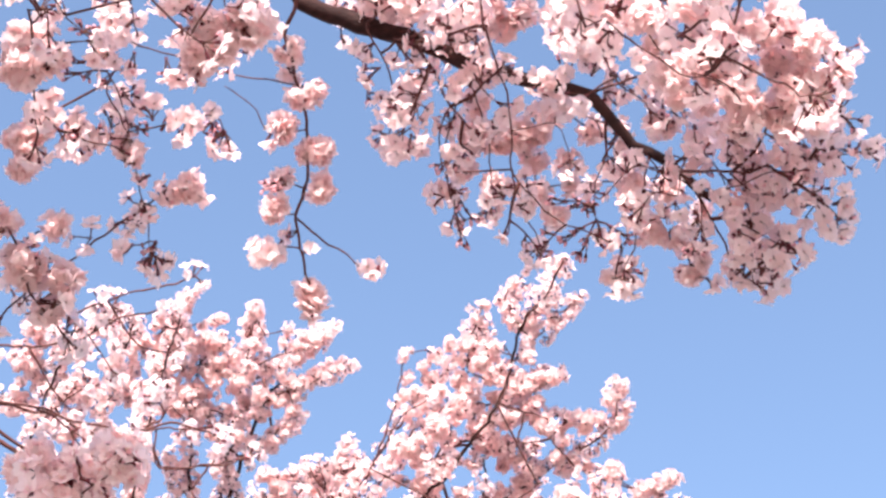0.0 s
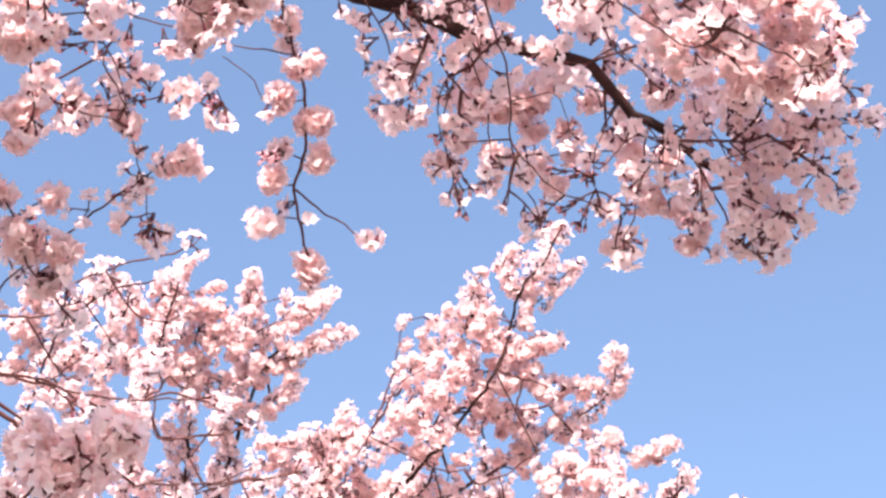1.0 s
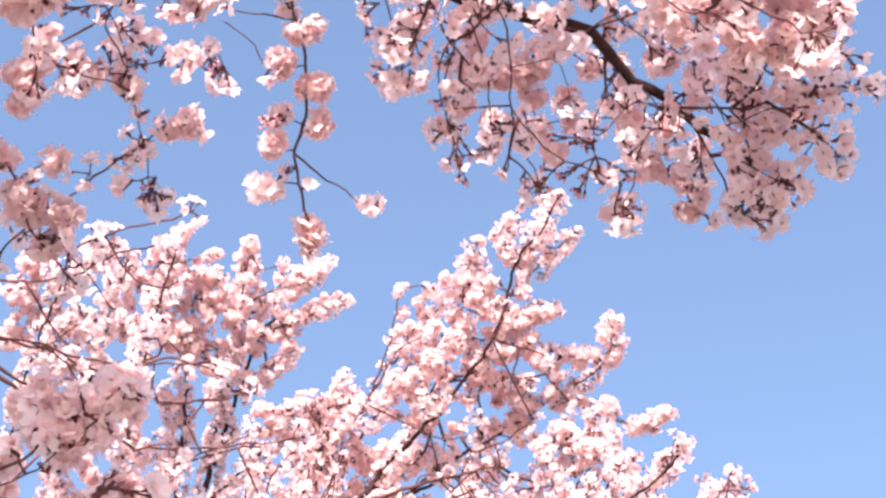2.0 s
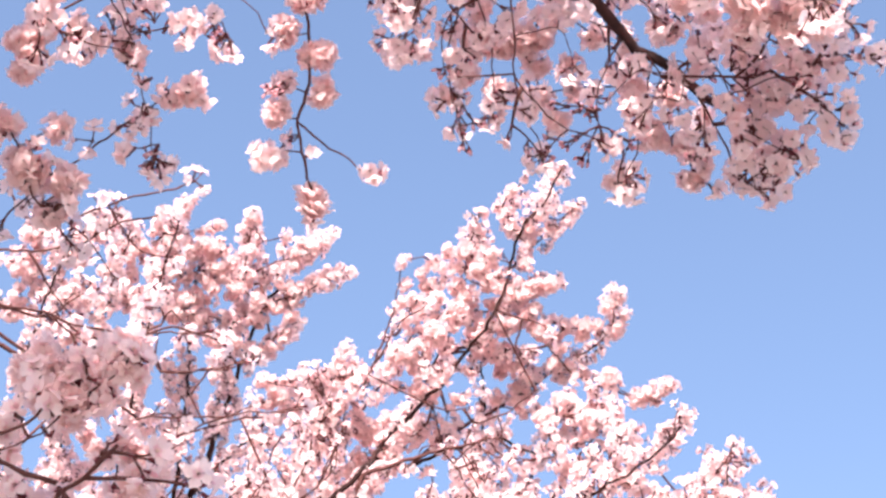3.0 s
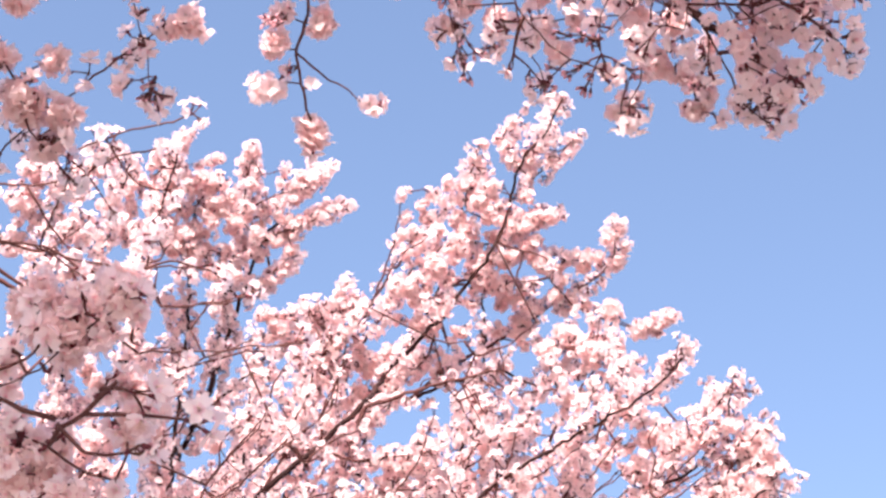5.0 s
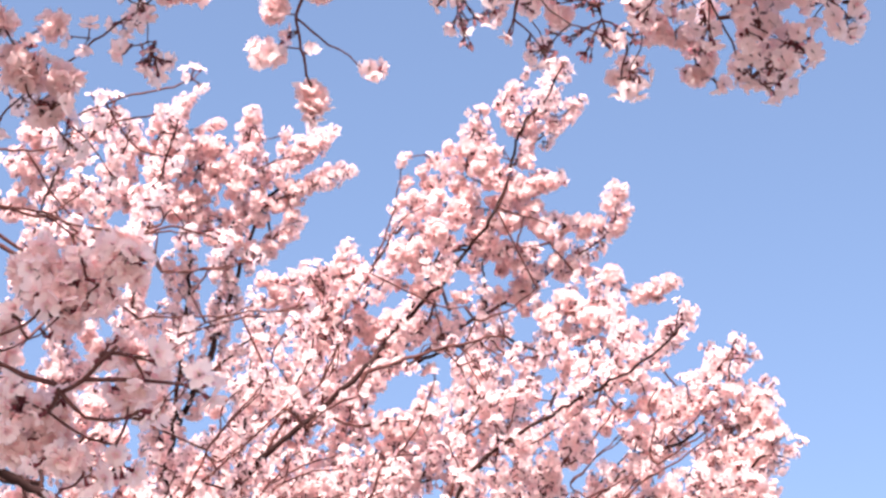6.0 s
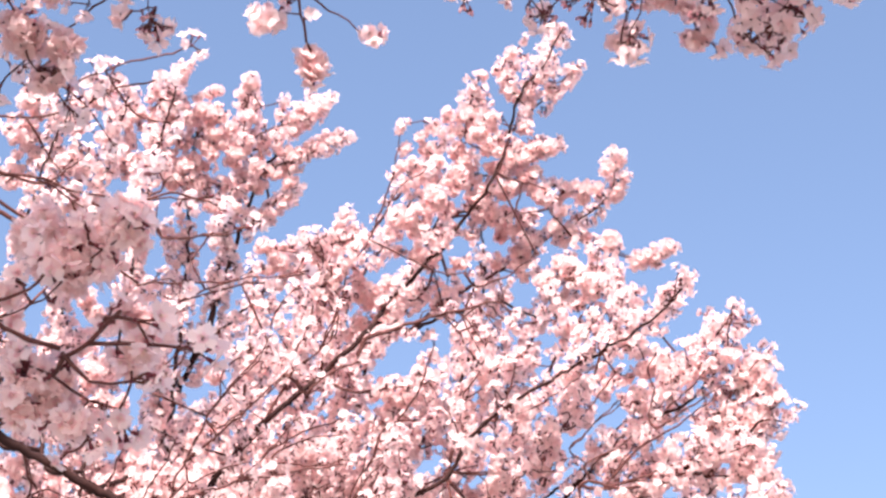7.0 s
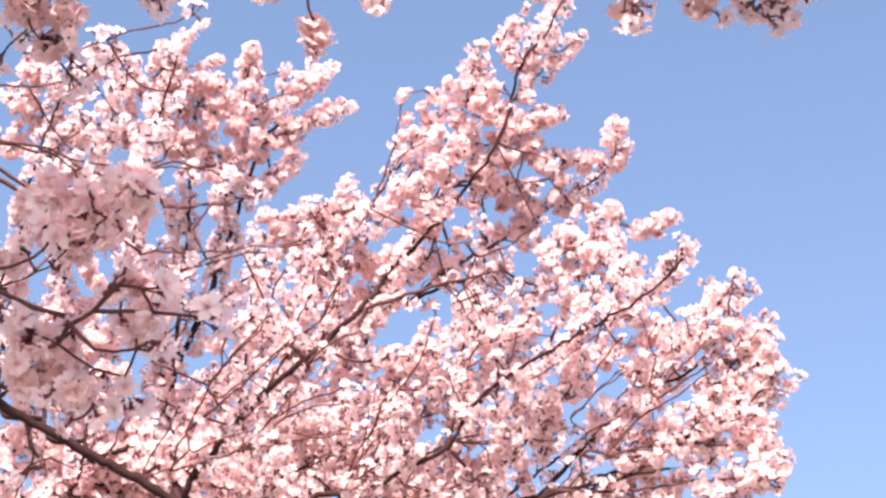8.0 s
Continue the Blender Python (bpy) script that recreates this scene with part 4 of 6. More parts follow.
bough(far, "branch", [(-0.344, 5.449, 4.787), (-0.289, 5.309, 5.021), (-0.240, 5.243, 5.125), (-0.179, 5.181, 5.219), (-0.154, 5.135, 5.286), (-0.143, 5.116, 5.312)], 0.0082, 0.0027, 9, 2, 0.10)
bough(far, "twig", [(0.207, 4.963, 5.347), (0.287, 4.912, 5.408), (0.376, 4.859, 5.468), (0.404, 4.841, 5.486)], 0.0045, 0.0027, 30)
bough(far, "twig", [(0.234, 4.897, 5.431), (0.190, 4.854, 5.488), (0.215, 4.815, 5.535)], 0.0045, 0.0027, 30)
bough(far, "twig", [(0.082, 5.111, 5.147), (0.083, 5.028, 5.263), (0.047, 4.965, 5.350), (0.091, 4.894, 5.441)], 0.0054, 0.0027, 32)
bough(far, "twig", [(-0.159, 5.089, 5.176), (-0.051, 5.018, 5.279), (0.002, 4.976, 5.336), (-0.016, 4.963, 5.354)], 0.0054, 0.0027, 24)
bough(far, "twig", [(0.163, 5.038, 5.248), (0.252, 4.998, 5.296), (0.322, 4.992, 5.299)], 0.0045, 0.0027, 28)
bough(far, "twig", [(0.163, 5.038, 5.248), (0.252, 5.056, 5.217), (0.341, 5.068, 5.192), (0.421, 5.048, 5.210)], 0.0054, 0.0027, 24)
bough(far, "twig", [(0.370, 5.049, 5.039), (0.448, 5.074, 4.992), (0.561, 5.086, 4.957), (0.631, 5.085, 4.946), (0.683, 5.067, 4.962)], 0.0044, 0.0026, 10)
blooms(far, (0.523, 5.061, 5.000), 0.039)
blooms(far, (0.613, 5.089, 4.943), 0.042)
blooms(far, (0.682, 5.070, 4.957), 0.039)
blooms(far, (0.657, 5.089, 4.934), 0.035)
bough(far, "branch", [(0.287, 5.138, 4.526), (0.373, 5.057, 4.655), (0.458, 4.990, 4.752), (0.515, 4.991, 4.740)], 0.0068, 0.0026, 17, 4, 0.22)
bough(far, "branch", [(0.563, 5.089, 4.364), (0.662, 5.015, 4.474), (0.727, 4.969, 4.537)], 0.0059, 0.0025, 18, 2, 0.13)
bough(far, "branch", [(0.664, 5.051, 4.196), (0.777, 4.970, 4.317), (0.842, 4.907, 4.411), (0.905, 4.869, 4.457)], 0.0066, 0.0025, 18, 3, 0.13)
bough(far, "twig", [(0.824, 4.999, 4.250), (0.889, 4.932, 4.351), (0.909, 4.903, 4.397)], 0.0049, 0.0025, 28, 3, 0.15)
bough(far, "twig", [(0.907, 4.953, 4.307), (0.959, 4.947, 4.300), (0.977, 4.940, 4.307)], 0.0041, 0.0025, 24)
bough(far, "twig", [(0.652, 4.963, 4.150), (0.792, 4.953, 4.127), (0.867, 4.933, 4.143)], 0.0048, 0.0024, 26, 4, 0.15)
bough(far, "branch", [(0.375, 4.911, 4.090), (0.499, 4.910, 4.068), (0.639, 4.881, 4.091), (0.712, 4.846, 4.140)], 0.0071, 0.0024, 14, 4, 0.22)
bough(far, "branch", [(0.295, 4.962, 3.997), (0.482, 4.951, 3.987), (0.684, 4.918, 4.005), (0.877, 4.892, 3.992)], 0.0071, 0.0024, 15, 6, 0.25)
bough(far, "branch", [(-0.147, 5.080, 3.999), (0.109, 5.039, 4.084), (0.238, 4.985, 4.182), (0.335, 4.929, 4.278), (0.384, 4.891, 4.340)], 0.0073, 0.0024, 14, 6, 0.25)
bough(far, "branch", [(-0.002, 5.183, 4.247), (0.065, 5.065, 4.466), (0.116, 4.998, 4.581), (0.158, 4.986, 4.598)], 0.0067, 0.0025, 14, 5, 0.25)
bough(far, "branch", [(-0.391, 5.125, 4.541), (-0.256, 5.148, 4.514), (-0.120, 5.152, 4.516), (-0.009, 5.125, 4.564)], 0.0068, 0.0026, 15, 5, 0.25)
bough(far, "branch", [(-0.551, 5.264, 4.472), (-0.466, 5.191, 4.618), (-0.397, 5.088, 4.797), (-0.371, 5.015, 4.914), (-0.389, 4.976, 4.970)], 0.0078, 0.0026, 14, 5, 0.25)
bough(far, "branch", [(-0.397, 5.212, 4.590), (-0.328, 5.110, 4.770), (-0.302, 5.037, 4.887), (-0.285, 4.996, 4.951)], 0.0069, 0.0026, 14, 4, 0.22)
bough(far, "branch", [(-0.017, 5.098, 4.989), (-0.052, 5.155, 4.900), (-0.140, 5.208, 4.814)], 0.0062, 0.0026, 14, 3, 0.20)
bough(far, "branch", [(-0.658, 5.229, 4.301), (-0.525, 5.260, 4.269), (-0.357, 5.240, 4.334), (-0.214, 5.219, 4.387)], 0.0077, 0.0026, 14, 5, 0.25)
bough(far, "branch", [(-0.621, 5.393, 3.964), (-0.524, 5.312, 4.164), (-0.390, 5.284, 4.243), (-0.314, 5.271, 4.279)], 0.0085, 0.0026, 14, 5, 0.25)
bough(far, "branch", [(0.020, 5.122, 5.133), (0.127, 5.120, 5.132), (0.234, 5.128, 5.115), (0.283, 5.147, 5.083)], 0.0063, 0.0027, 15, 3, 0.20)
blooms(far, (-0.111, 4.961, 5.012), 0.062)
blooms(far, (-0.072, 4.971, 4.998), 0.052)
blooms(far, (-0.155, 4.970, 4.998), 0.042)
blooms(far, (0.123, 4.789, 5.249), 0.045)
blooms(far, (0.105, 4.820, 5.208), 0.045)
blooms(far, (0.380, 5.037, 4.875), 0.048)
blooms(far, (0.406, 5.059, 4.837), 0.048)
blooms(far, (-0.086, 5.024, 4.919), 0.048)
blooms(far, (-0.025, 4.927, 5.062), 0.052)
blooms(far, (0.045, 4.887, 5.118), 0.052)
blooms(far, (0.294, 5.069, 4.834), 0.052)
blooms(far, (0.241, 5.184, 4.651), 0.052)
blooms(far, (0.230, 4.934, 5.216), 0.060)
blooms(far, (0.283, 4.917, 5.236), 0.053)
blooms(far, (0.344, 4.911, 5.238), 0.039)
blooms(far, (0.195, 4.986, 5.146), 0.053)
blooms(far, (0.300, 5.003, 5.114), 0.053)
blooms(far, (0.370, 4.990, 5.126), 0.042)
blooms(far, (0.265, 4.964, 5.172), 0.049)
blooms(far, (0.440, 4.986, 5.123), 0.039)
blooms(far, (0.142, 4.916, 5.246), 0.049)
blooms(far, (0.622, 4.995, 4.520), 0.050)
blooms(far, (0.659, 5.017, 4.471), 0.047)
blooms(far, (0.580, 5.015, 4.493), 0.047)
blooms(far, (0.565, 4.976, 4.563), 0.037)
blooms(far, (0.514, 5.029, 4.482), 0.047)
blooms(far, (0.547, 5.059, 4.423), 0.047)
blooms(far, (0.448, 5.050, 4.456), 0.047)

# Flowering sprays at the edge of the far crown
bough(far, "twig", [(0.449, 5.000, 4.543), (0.540, 4.964, 4.589), (0.598, 4.942, 4.614), (0.664, 4.896, 4.673), (0.706, 4.861, 4.719)], 0.0050, 0.0025, 20, 3, 0.12)
bough(far, "twig", [(0.650, 4.945, 4.397), (0.731, 4.884, 4.483), (0.796, 4.839, 4.541), (0.823, 4.804, 4.589)], 0.0049, 0.0025, 20, 3, 0.12)
bough(far, "twig", [(0.761, 4.980, 4.304), (0.850, 4.910, 4.404), (0.898, 4.875, 4.449), (0.920, 4.860, 4.468)], 0.0049, 0.0025, 20, 3, 0.12)
bough(far, "twig", [(0.855, 5.021, 4.197), (0.907, 4.953, 4.307), (0.925, 4.913, 4.374)], 0.0049, 0.0025, 20, 3, 0.12)
bough(far, "twig", [(0.355, 5.106, 5.046), (0.461, 5.056, 5.107), (0.528, 5.009, 5.165), (0.528, 4.950, 5.246)], 0.0053, 0.0027, 24)
bough(far, "twig", [(0.243, 4.897, 5.431), (0.308, 4.829, 5.512), (0.352, 4.770, 5.579)], 0.0054, 0.0027, 20)
bough(far, "twig", [(-0.638, 5.671, 5.695), (-0.487, 5.633, 5.766), (-0.354, 5.606, 5.815)], 0.0061, 0.0030, 26)
bough(far, "twig", [(-0.666, 5.696, 5.826), (-0.523, 5.645, 5.914), (-0.404, 5.601, 5.983)], 0.0061, 0.0031, 26)
bough(far, "twig", [(-0.757, 5.701, 5.805), (-0.711, 5.607, 5.937), (-0.692, 5.541, 6.024)], 0.0061, 0.0031, 26, 2, 0.10)
bough(far, "twig", [(-0.627, 5.818, 5.663), (-0.532, 5.784, 5.723)], 0.0061, 0.0031, 24)
bough(far, "twig", [(0.792, 4.961, 4.113), (0.870, 4.943, 4.122), (0.897, 4.930, 4.136)], 0.0048, 0.0024, 20, 2, 0.12)
bough(far, "twig", [(0.760, 4.915, 3.986), (0.893, 4.887, 3.998)], 0.0048, 0.0024, 20, 3, 0.12)
bough(far, "twig", [(0.163, 4.985, 5.319), (0.110, 4.932, 5.391), (0.104, 4.882, 5.456)], 0.0054, 0.0027, 24)
bough(far, "twig", [(0.287, 4.981, 5.316), (0.348, 4.975, 5.319)], 0.0054, 0.0027, 20)
bough(far, "twig", [(0.357, 4.968, 4.800), (0.458, 4.976, 4.774), (0.529, 4.986, 4.746)], 0.0051, 0.0026, 20, 4, 0.12)
bough(far, "twig", [(-0.267, 5.226, 4.967), (-0.123, 5.111, 5.147), (-0.064, 5.043, 5.244)], 0.0054, 0.0027, 20, 1, 0.10)
bough(far, "twig", [(-0.403, 5.097, 4.969), (-0.350, 5.071, 5.014), (-0.289, 5.063, 5.031)], 0.0053, 0.0026, 20, 4, 0.12)
blooms(far, (-1.411, 5.338, 5.781), 0.090)
blooms(far, (-1.301, 5.403, 5.733), 0.090)
blooms(far, (-1.186, 5.372, 5.807), 0.090)
blooms(far, (-1.073, 5.423, 5.771), 0.090)
blooms(far, (-0.956, 5.389, 5.843), 0.090)
blooms(far, (-1.378, 5.461, 5.631), 0.090)
blooms(far, (-1.247, 5.516, 5.598), 0.090)
blooms(far, (-1.113, 5.511, 5.643), 0.090)
blooms(far, (-0.978, 5.493, 5.702), 0.090)
blooms(far, (-0.902, 5.571, 5.612), 0.090)
blooms(far, (-1.451, 5.402, 5.684), 0.090)
blooms(far, (-1.490, 5.487, 5.554), 0.090)
blooms(far, (-1.305, 5.574, 5.496), 0.090)
blooms(far, (-0.919, 5.441, 5.784), 0.080)
blooms(far, (-0.897, 5.346, 5.909), 0.060)

# Sprays that stand out of the top of the far crown
bough(far, "twig", [(0.227, 4.834, 5.377), (0.200, 4.807, 5.412), (0.179, 4.789, 5.436), (0.195, 4.759, 5.473), (0.246, 4.726, 5.510)], 0.0042, 0.0024, 6)
bough(far, "twig", [(0.227, 4.834, 5.377), (0.266, 4.796, 5.422), (0.313, 4.765, 5.458), (0.334, 4.727, 5.502), (0.363, 4.700, 5.532)], 0.0042, 0.0024, 6)
bough(far, "twig", [(0.297, 4.798, 5.417), (0.350, 4.796, 5.415), (0.390, 4.780, 5.432), (0.411, 4.767, 5.446)], 0.0034, 0.0020, 4)
bough(far, "twig", [(0.183, 4.915, 5.273), (0.210, 4.893, 5.300), (0.254, 4.889, 5.302)], 0.0034, 0.0020, 4)
bough(far, "twig", [(0.245, 4.929, 5.250), (0.298, 4.934, 5.239), (0.352, 4.919, 5.254)], 0.0034, 0.0020, 4)
bough(far, "twig", [(0.069, 4.917, 5.274), (0.074, 4.864, 5.344), (0.091, 4.826, 5.393), (0.102, 4.801, 5.425)], 0.0040, 0.0020, 4)
bough(far, "twig", [(-0.230, 5.078, 5.041), (-0.201, 5.039, 5.100), (-0.169, 4.994, 5.166), (-0.146, 4.948, 5.230), (-0.140, 4.912, 5.280), (-0.126, 4.883, 5.319)], 0.0044, 0.0022, 0)
bough(far, "twig", [(0.934, 5.330, 4.453), (0.985, 5.313, 4.467), (1.036, 5.297, 4.478), (1.073, 5.271, 4.511)], 0.0030, 0.0016, 6)
bough(far, "twig", [(0.595, 5.222, 4.733), (0.656, 5.190, 4.774), (0.717, 5.143, 4.837), (0.758, 5.106, 4.886)], 0.0040, 0.0016, 6)
bough(far, "twig", [(0.733, 5.240, 4.672), (0.802, 5.204, 4.715), (0.862, 5.170, 4.756), (0.888, 5.135, 4.805)], 0.0040, 0.0016, 6)
bough(far, "twig", [(0.440, 5.055, 5.022), (0.518, 5.074, 4.982), (0.596, 5.085, 4.952), (0.700, 5.062, 4.966)], 0.0034, 0.0016, 3)
bough(far, "twig", [(-0.708, 5.557, 5.747), (-0.609, 5.535, 5.793), (-0.510, 5.523, 5.821), (-0.450, 5.516, 5.837), (-0.405, 5.489, 5.877)], 0.0050, 0.0020, 10)
bough(far, "twig", [(-0.589, 5.613, 5.689), (-0.510, 5.604, 5.712), (-0.430, 5.587, 5.745), (-0.347, 5.566, 5.780)], 0.0050, 0.0020, 8)
bough(far, "twig", [(-0.708, 5.533, 5.779), (-0.669, 5.492, 5.840), (-0.602, 5.482, 5.863)], 0.0040, 0.0020, 0)
blooms(far, (0.176, 4.787, 5.439), 0.023)
blooms(far, (0.195, 4.763, 5.468), 0.025)
blooms(far, (0.221, 4.748, 5.485), 0.025)
blooms(far, (0.247, 4.725, 5.511), 0.019)
blooms(far, (0.186, 4.821, 5.396), 0.023)
blooms(far, (0.209, 4.837, 5.373), 0.021)
blooms(far, (0.185, 4.802, 5.420), 0.018)
blooms(far, (0.361, 4.701, 5.531), 0.021)
blooms(far, (0.344, 4.716, 5.515), 0.021)
blooms(far, (0.323, 4.719, 5.513), 0.021)
blooms(far, (0.311, 4.741, 5.488), 0.019)
blooms(far, (0.323, 4.767, 5.455), 0.026)
blooms(far, (0.302, 4.800, 5.414), 0.026)
blooms(far, (0.278, 4.821, 5.390), 0.025)
blooms(far, (0.329, 4.820, 5.387), 0.025)
blooms(far, (0.261, 4.852, 5.351), 0.023)
blooms(far, (0.357, 4.815, 5.390), 0.019)
blooms(far, (0.387, 4.781, 5.430), 0.023)
blooms(far, (0.408, 4.768, 5.445), 0.021)
blooms(far, (0.316, 4.790, 5.426), 0.021)
blooms(far, (0.102, 4.801, 5.425), 0.021)
blooms(far, (0.107, 4.818, 5.403), 0.021)
blooms(far, (0.082, 4.828, 5.390), 0.021)
blooms(far, (0.070, 4.855, 5.356), 0.026)
blooms(far, (0.091, 4.877, 5.327), 0.025)
blooms(far, (0.046, 4.876, 5.329), 0.025)
blooms(far, (0.150, 4.845, 5.366), 0.014)
blooms(far, (0.181, 4.869, 5.333), 0.018)
blooms(far, (0.159, 4.877, 5.324), 0.018)
blooms(far, (-0.117, 4.878, 5.326), 0.019)
blooms(far, (-0.131, 4.898, 5.299), 0.021)
blooms(far, (-0.152, 4.885, 5.315), 0.012)
blooms(far, (-0.050, 4.880, 5.325), 0.018)
blooms(far, (-0.004, 4.872, 5.335), 0.021)
blooms(far, (-0.028, 4.899, 5.300), 0.026)
blooms(far, (-0.072, 4.918, 5.274), 0.026)
blooms(far, (0.025, 4.902, 5.295), 0.028)
blooms(far, (0.113, 4.906, 5.288), 0.028)
blooms(far, (0.257, 4.891, 5.299), 0.025)
blooms(far, (0.233, 4.920, 5.263), 0.026)
blooms(far, (0.352, 4.919, 5.254), 0.021)
blooms(far, (0.317, 4.933, 5.238), 0.023)
blooms(far, (0.279, 4.941, 5.231), 0.025)
blooms(far, (0.210, 4.946, 5.230), 0.025)
blooms(far, (-0.108, 4.940, 5.242), 0.028)
blooms(far, (-0.046, 4.944, 5.239), 0.032)
blooms(far, (0.025, 4.944, 5.239), 0.032)
blooms(far, (-0.152, 4.984, 5.180), 0.021)
blooms(far, (-0.130, 4.969, 5.202), 0.025)
blooms(far, (-0.077, 4.985, 5.181), 0.028)
blooms(far, (-0.169, 5.025, 5.122), 0.018)
blooms(far, (0.526, 4.897, 5.228), 0.019)
blooms(far, (0.555, 4.917, 5.197), 0.021)
blooms(far, (0.567, 4.946, 5.155), 0.021)
blooms(far, (0.522, 4.931, 5.183), 0.025)
blooms(far, (0.487, 4.946, 5.166), 0.023)
blooms(far, (0.533, 4.974, 5.121), 0.025)
blooms(far, (0.480, 4.974, 5.128), 0.026)
blooms(far, (0.446, 4.969, 5.139), 0.023)
blooms(far, (0.411, 4.969, 5.145), 0.021)
blooms(far, (0.428, 4.999, 5.100), 0.025)
blooms(far, (0.378, 5.021, 5.074), 0.026)
blooms(far, (0.700, 5.059, 4.971), 0.019)
blooms(far, (0.669, 5.071, 4.960), 0.021)
blooms(far, (0.631, 5.082, 4.950), 0.023)
blooms(far, (0.599, 5.083, 4.955), 0.019)
blooms(far, (0.613, 5.093, 4.937), 0.016)
blooms(far, (0.523, 5.060, 5.003), 0.026)
blooms(far, (0.509, 5.075, 4.982), 0.021)
blooms(far, (0.544, 5.072, 4.982), 0.016)
blooms(far, (0.758, 5.106, 4.886), 0.014)
blooms(far, (0.744, 5.121, 4.865), 0.018)
blooms(far, (0.717, 5.136, 4.848), 0.019)
blooms(far, (0.687, 5.143, 4.844), 0.019)
blooms(far, (0.727, 5.148, 4.826), 0.018)
blooms(far, (0.682, 5.165, 4.810), 0.021)
blooms(far, (0.653, 5.172, 4.804), 0.019)
blooms(far, (0.664, 5.189, 4.774), 0.023)
blooms(far, (0.638, 5.205, 4.753), 0.023)
blooms(far, (0.690, 5.182, 4.780), 0.016)
blooms(far, (0.879, 5.133, 4.811), 0.019)
blooms(far, (0.898, 5.145, 4.787), 0.018)
blooms(far, (0.908, 5.160, 4.759), 0.016)
blooms(far, (0.870, 5.165, 4.762), 0.021)
blooms(far, (0.839, 5.181, 4.744), 0.023)
blooms(far, (0.802, 5.197, 4.727), 0.025)
blooms(far, (0.822, 5.208, 4.703), 0.025)
blooms(far, (0.764, 5.208, 4.720), 0.016)
blooms(far, (0.776, 5.221, 4.695), 0.025)
blooms(far, (0.924, 5.209, 4.673), 0.014)
blooms(far, (0.963, 5.206, 4.665), 0.019)
blooms(far, (0.993, 5.203, 4.660), 0.016)
blooms(far, (0.937, 5.224, 4.642), 0.023)
blooms(far, (0.991, 5.225, 4.622), 0.019)
blooms(far, (0.903, 5.244, 4.619), 0.021)
blooms(far, (0.962, 5.247, 4.595), 0.026)
blooms(far, (0.997, 5.263, 4.554), 0.021)
blooms(far, (0.944, 5.275, 4.551), 0.026)
blooms(far, (1.003, 5.295, 4.493), 0.018)
blooms(far, (1.033, 5.299, 4.475), 0.016)
blooms(far, (1.061, 5.287, 4.488), 0.014)
blooms(far, (1.075, 5.270, 4.512), 0.009)
blooms(far, (0.977, 5.307, 4.480), 0.025)
blooms(far, (0.988, 5.334, 4.426), 0.023)
blooms(far, (0.987, 5.362, 4.373), 0.021)
blooms(far, (0.950, 5.371, 4.368), 0.023)
blooms(far, (0.916, 5.384, 4.355), 0.021)
blooms(far, (-0.681, 5.422, 5.927), 0.030)
blooms(far, (-0.657, 5.440, 5.908), 0.024)
blooms(far, (-0.696, 5.441, 5.901), 0.026)
blooms(far, (-0.858, 5.445, 5.867), 0.024)
blooms(far, (-0.783, 5.447, 5.878), 0.026)
blooms(far, (-0.730, 5.457, 5.876), 0.026)
blooms(far, (-0.822, 5.454, 5.863), 0.026)
blooms(far, (-0.548, 5.484, 5.867), 0.028)
blooms(far, (-0.570, 5.505, 5.838), 0.030)
blooms(far, (-0.516, 5.496, 5.856), 0.026)
blooms(far, (-0.478, 5.511, 5.840), 0.026)
blooms(far, (-0.447, 5.494, 5.865), 0.024)
blooms(far, (-0.405, 5.488, 5.878), 0.018)
blooms(far, (-0.417, 5.508, 5.851), 0.022)
blooms(far, (-0.454, 5.525, 5.824), 0.026)
blooms(far, (-0.486, 5.543, 5.797), 0.028)
blooms(far, (-0.520, 5.528, 5.813), 0.030)
blooms(far, (-0.530, 5.558, 5.773), 0.032)
blooms(far, (-0.347, 5.566, 5.780), 0.018)
blooms(far, (-0.371, 5.573, 5.769), 0.020)
blooms(far, (-0.406, 5.576, 5.762), 0.022)
blooms(far, (-0.438, 5.589, 5.741), 0.022)
blooms(far, (-0.476, 5.599, 5.724), 0.024)
blooms(far, (-0.510, 5.604, 5.712), 0.026)
blooms(far, (-0.546, 5.604, 5.708), 0.030)
blooms(far, (-0.531, 5.659, 5.634), 0.026)
blooms(far, (-0.563, 5.661, 5.626), 0.030)
blooms(far, (-0.559, 5.684, 5.593), 0.028)
blooms(far, (-0.589, 5.636, 5.657), 0.032)
blooms(far, (-0.569, 5.707, 5.560), 0.024)
blooms(far, (-0.579, 5.578, 5.738), 0.032)
blooms(far, (-0.830, 5.441, 5.796), 0.040)
blooms(far, (-0.791, 5.462, 5.775), 0.044)
blooms(far, (-0.762, 5.441, 5.808), 0.036)
blooms(far, (-0.742, 5.490, 5.747), 0.044)
blooms(far, (-0.801, 5.500, 5.724), 0.044)
blooms(far, (-0.758, 5.527, 5.695), 0.044)
blooms(far, (-0.820, 5.531, 5.678), 0.044)
blooms(far, (-0.719, 5.542, 5.681), 0.044)
blooms(far, (-0.684, 5.471, 5.782), 0.036)
blooms(far, (-0.691, 5.518, 5.718), 0.044)
blooms(far, (-0.592, 5.240, 5.089), 0.036)
blooms(far, (-0.541, 5.252, 5.080), 0.040)
blooms(far, (-0.487, 5.246, 5.097), 0.036)
blooms(far, (-0.440, 5.238, 5.114), 0.029)
blooms(far, (-0.397, 5.265, 5.079), 0.036)
blooms(far, (-0.343, 5.259, 5.092), 0.033)
blooms(far, (-0.520, 5.279, 5.041), 0.040)
blooms(far, (-0.452, 5.278, 5.053), 0.040)
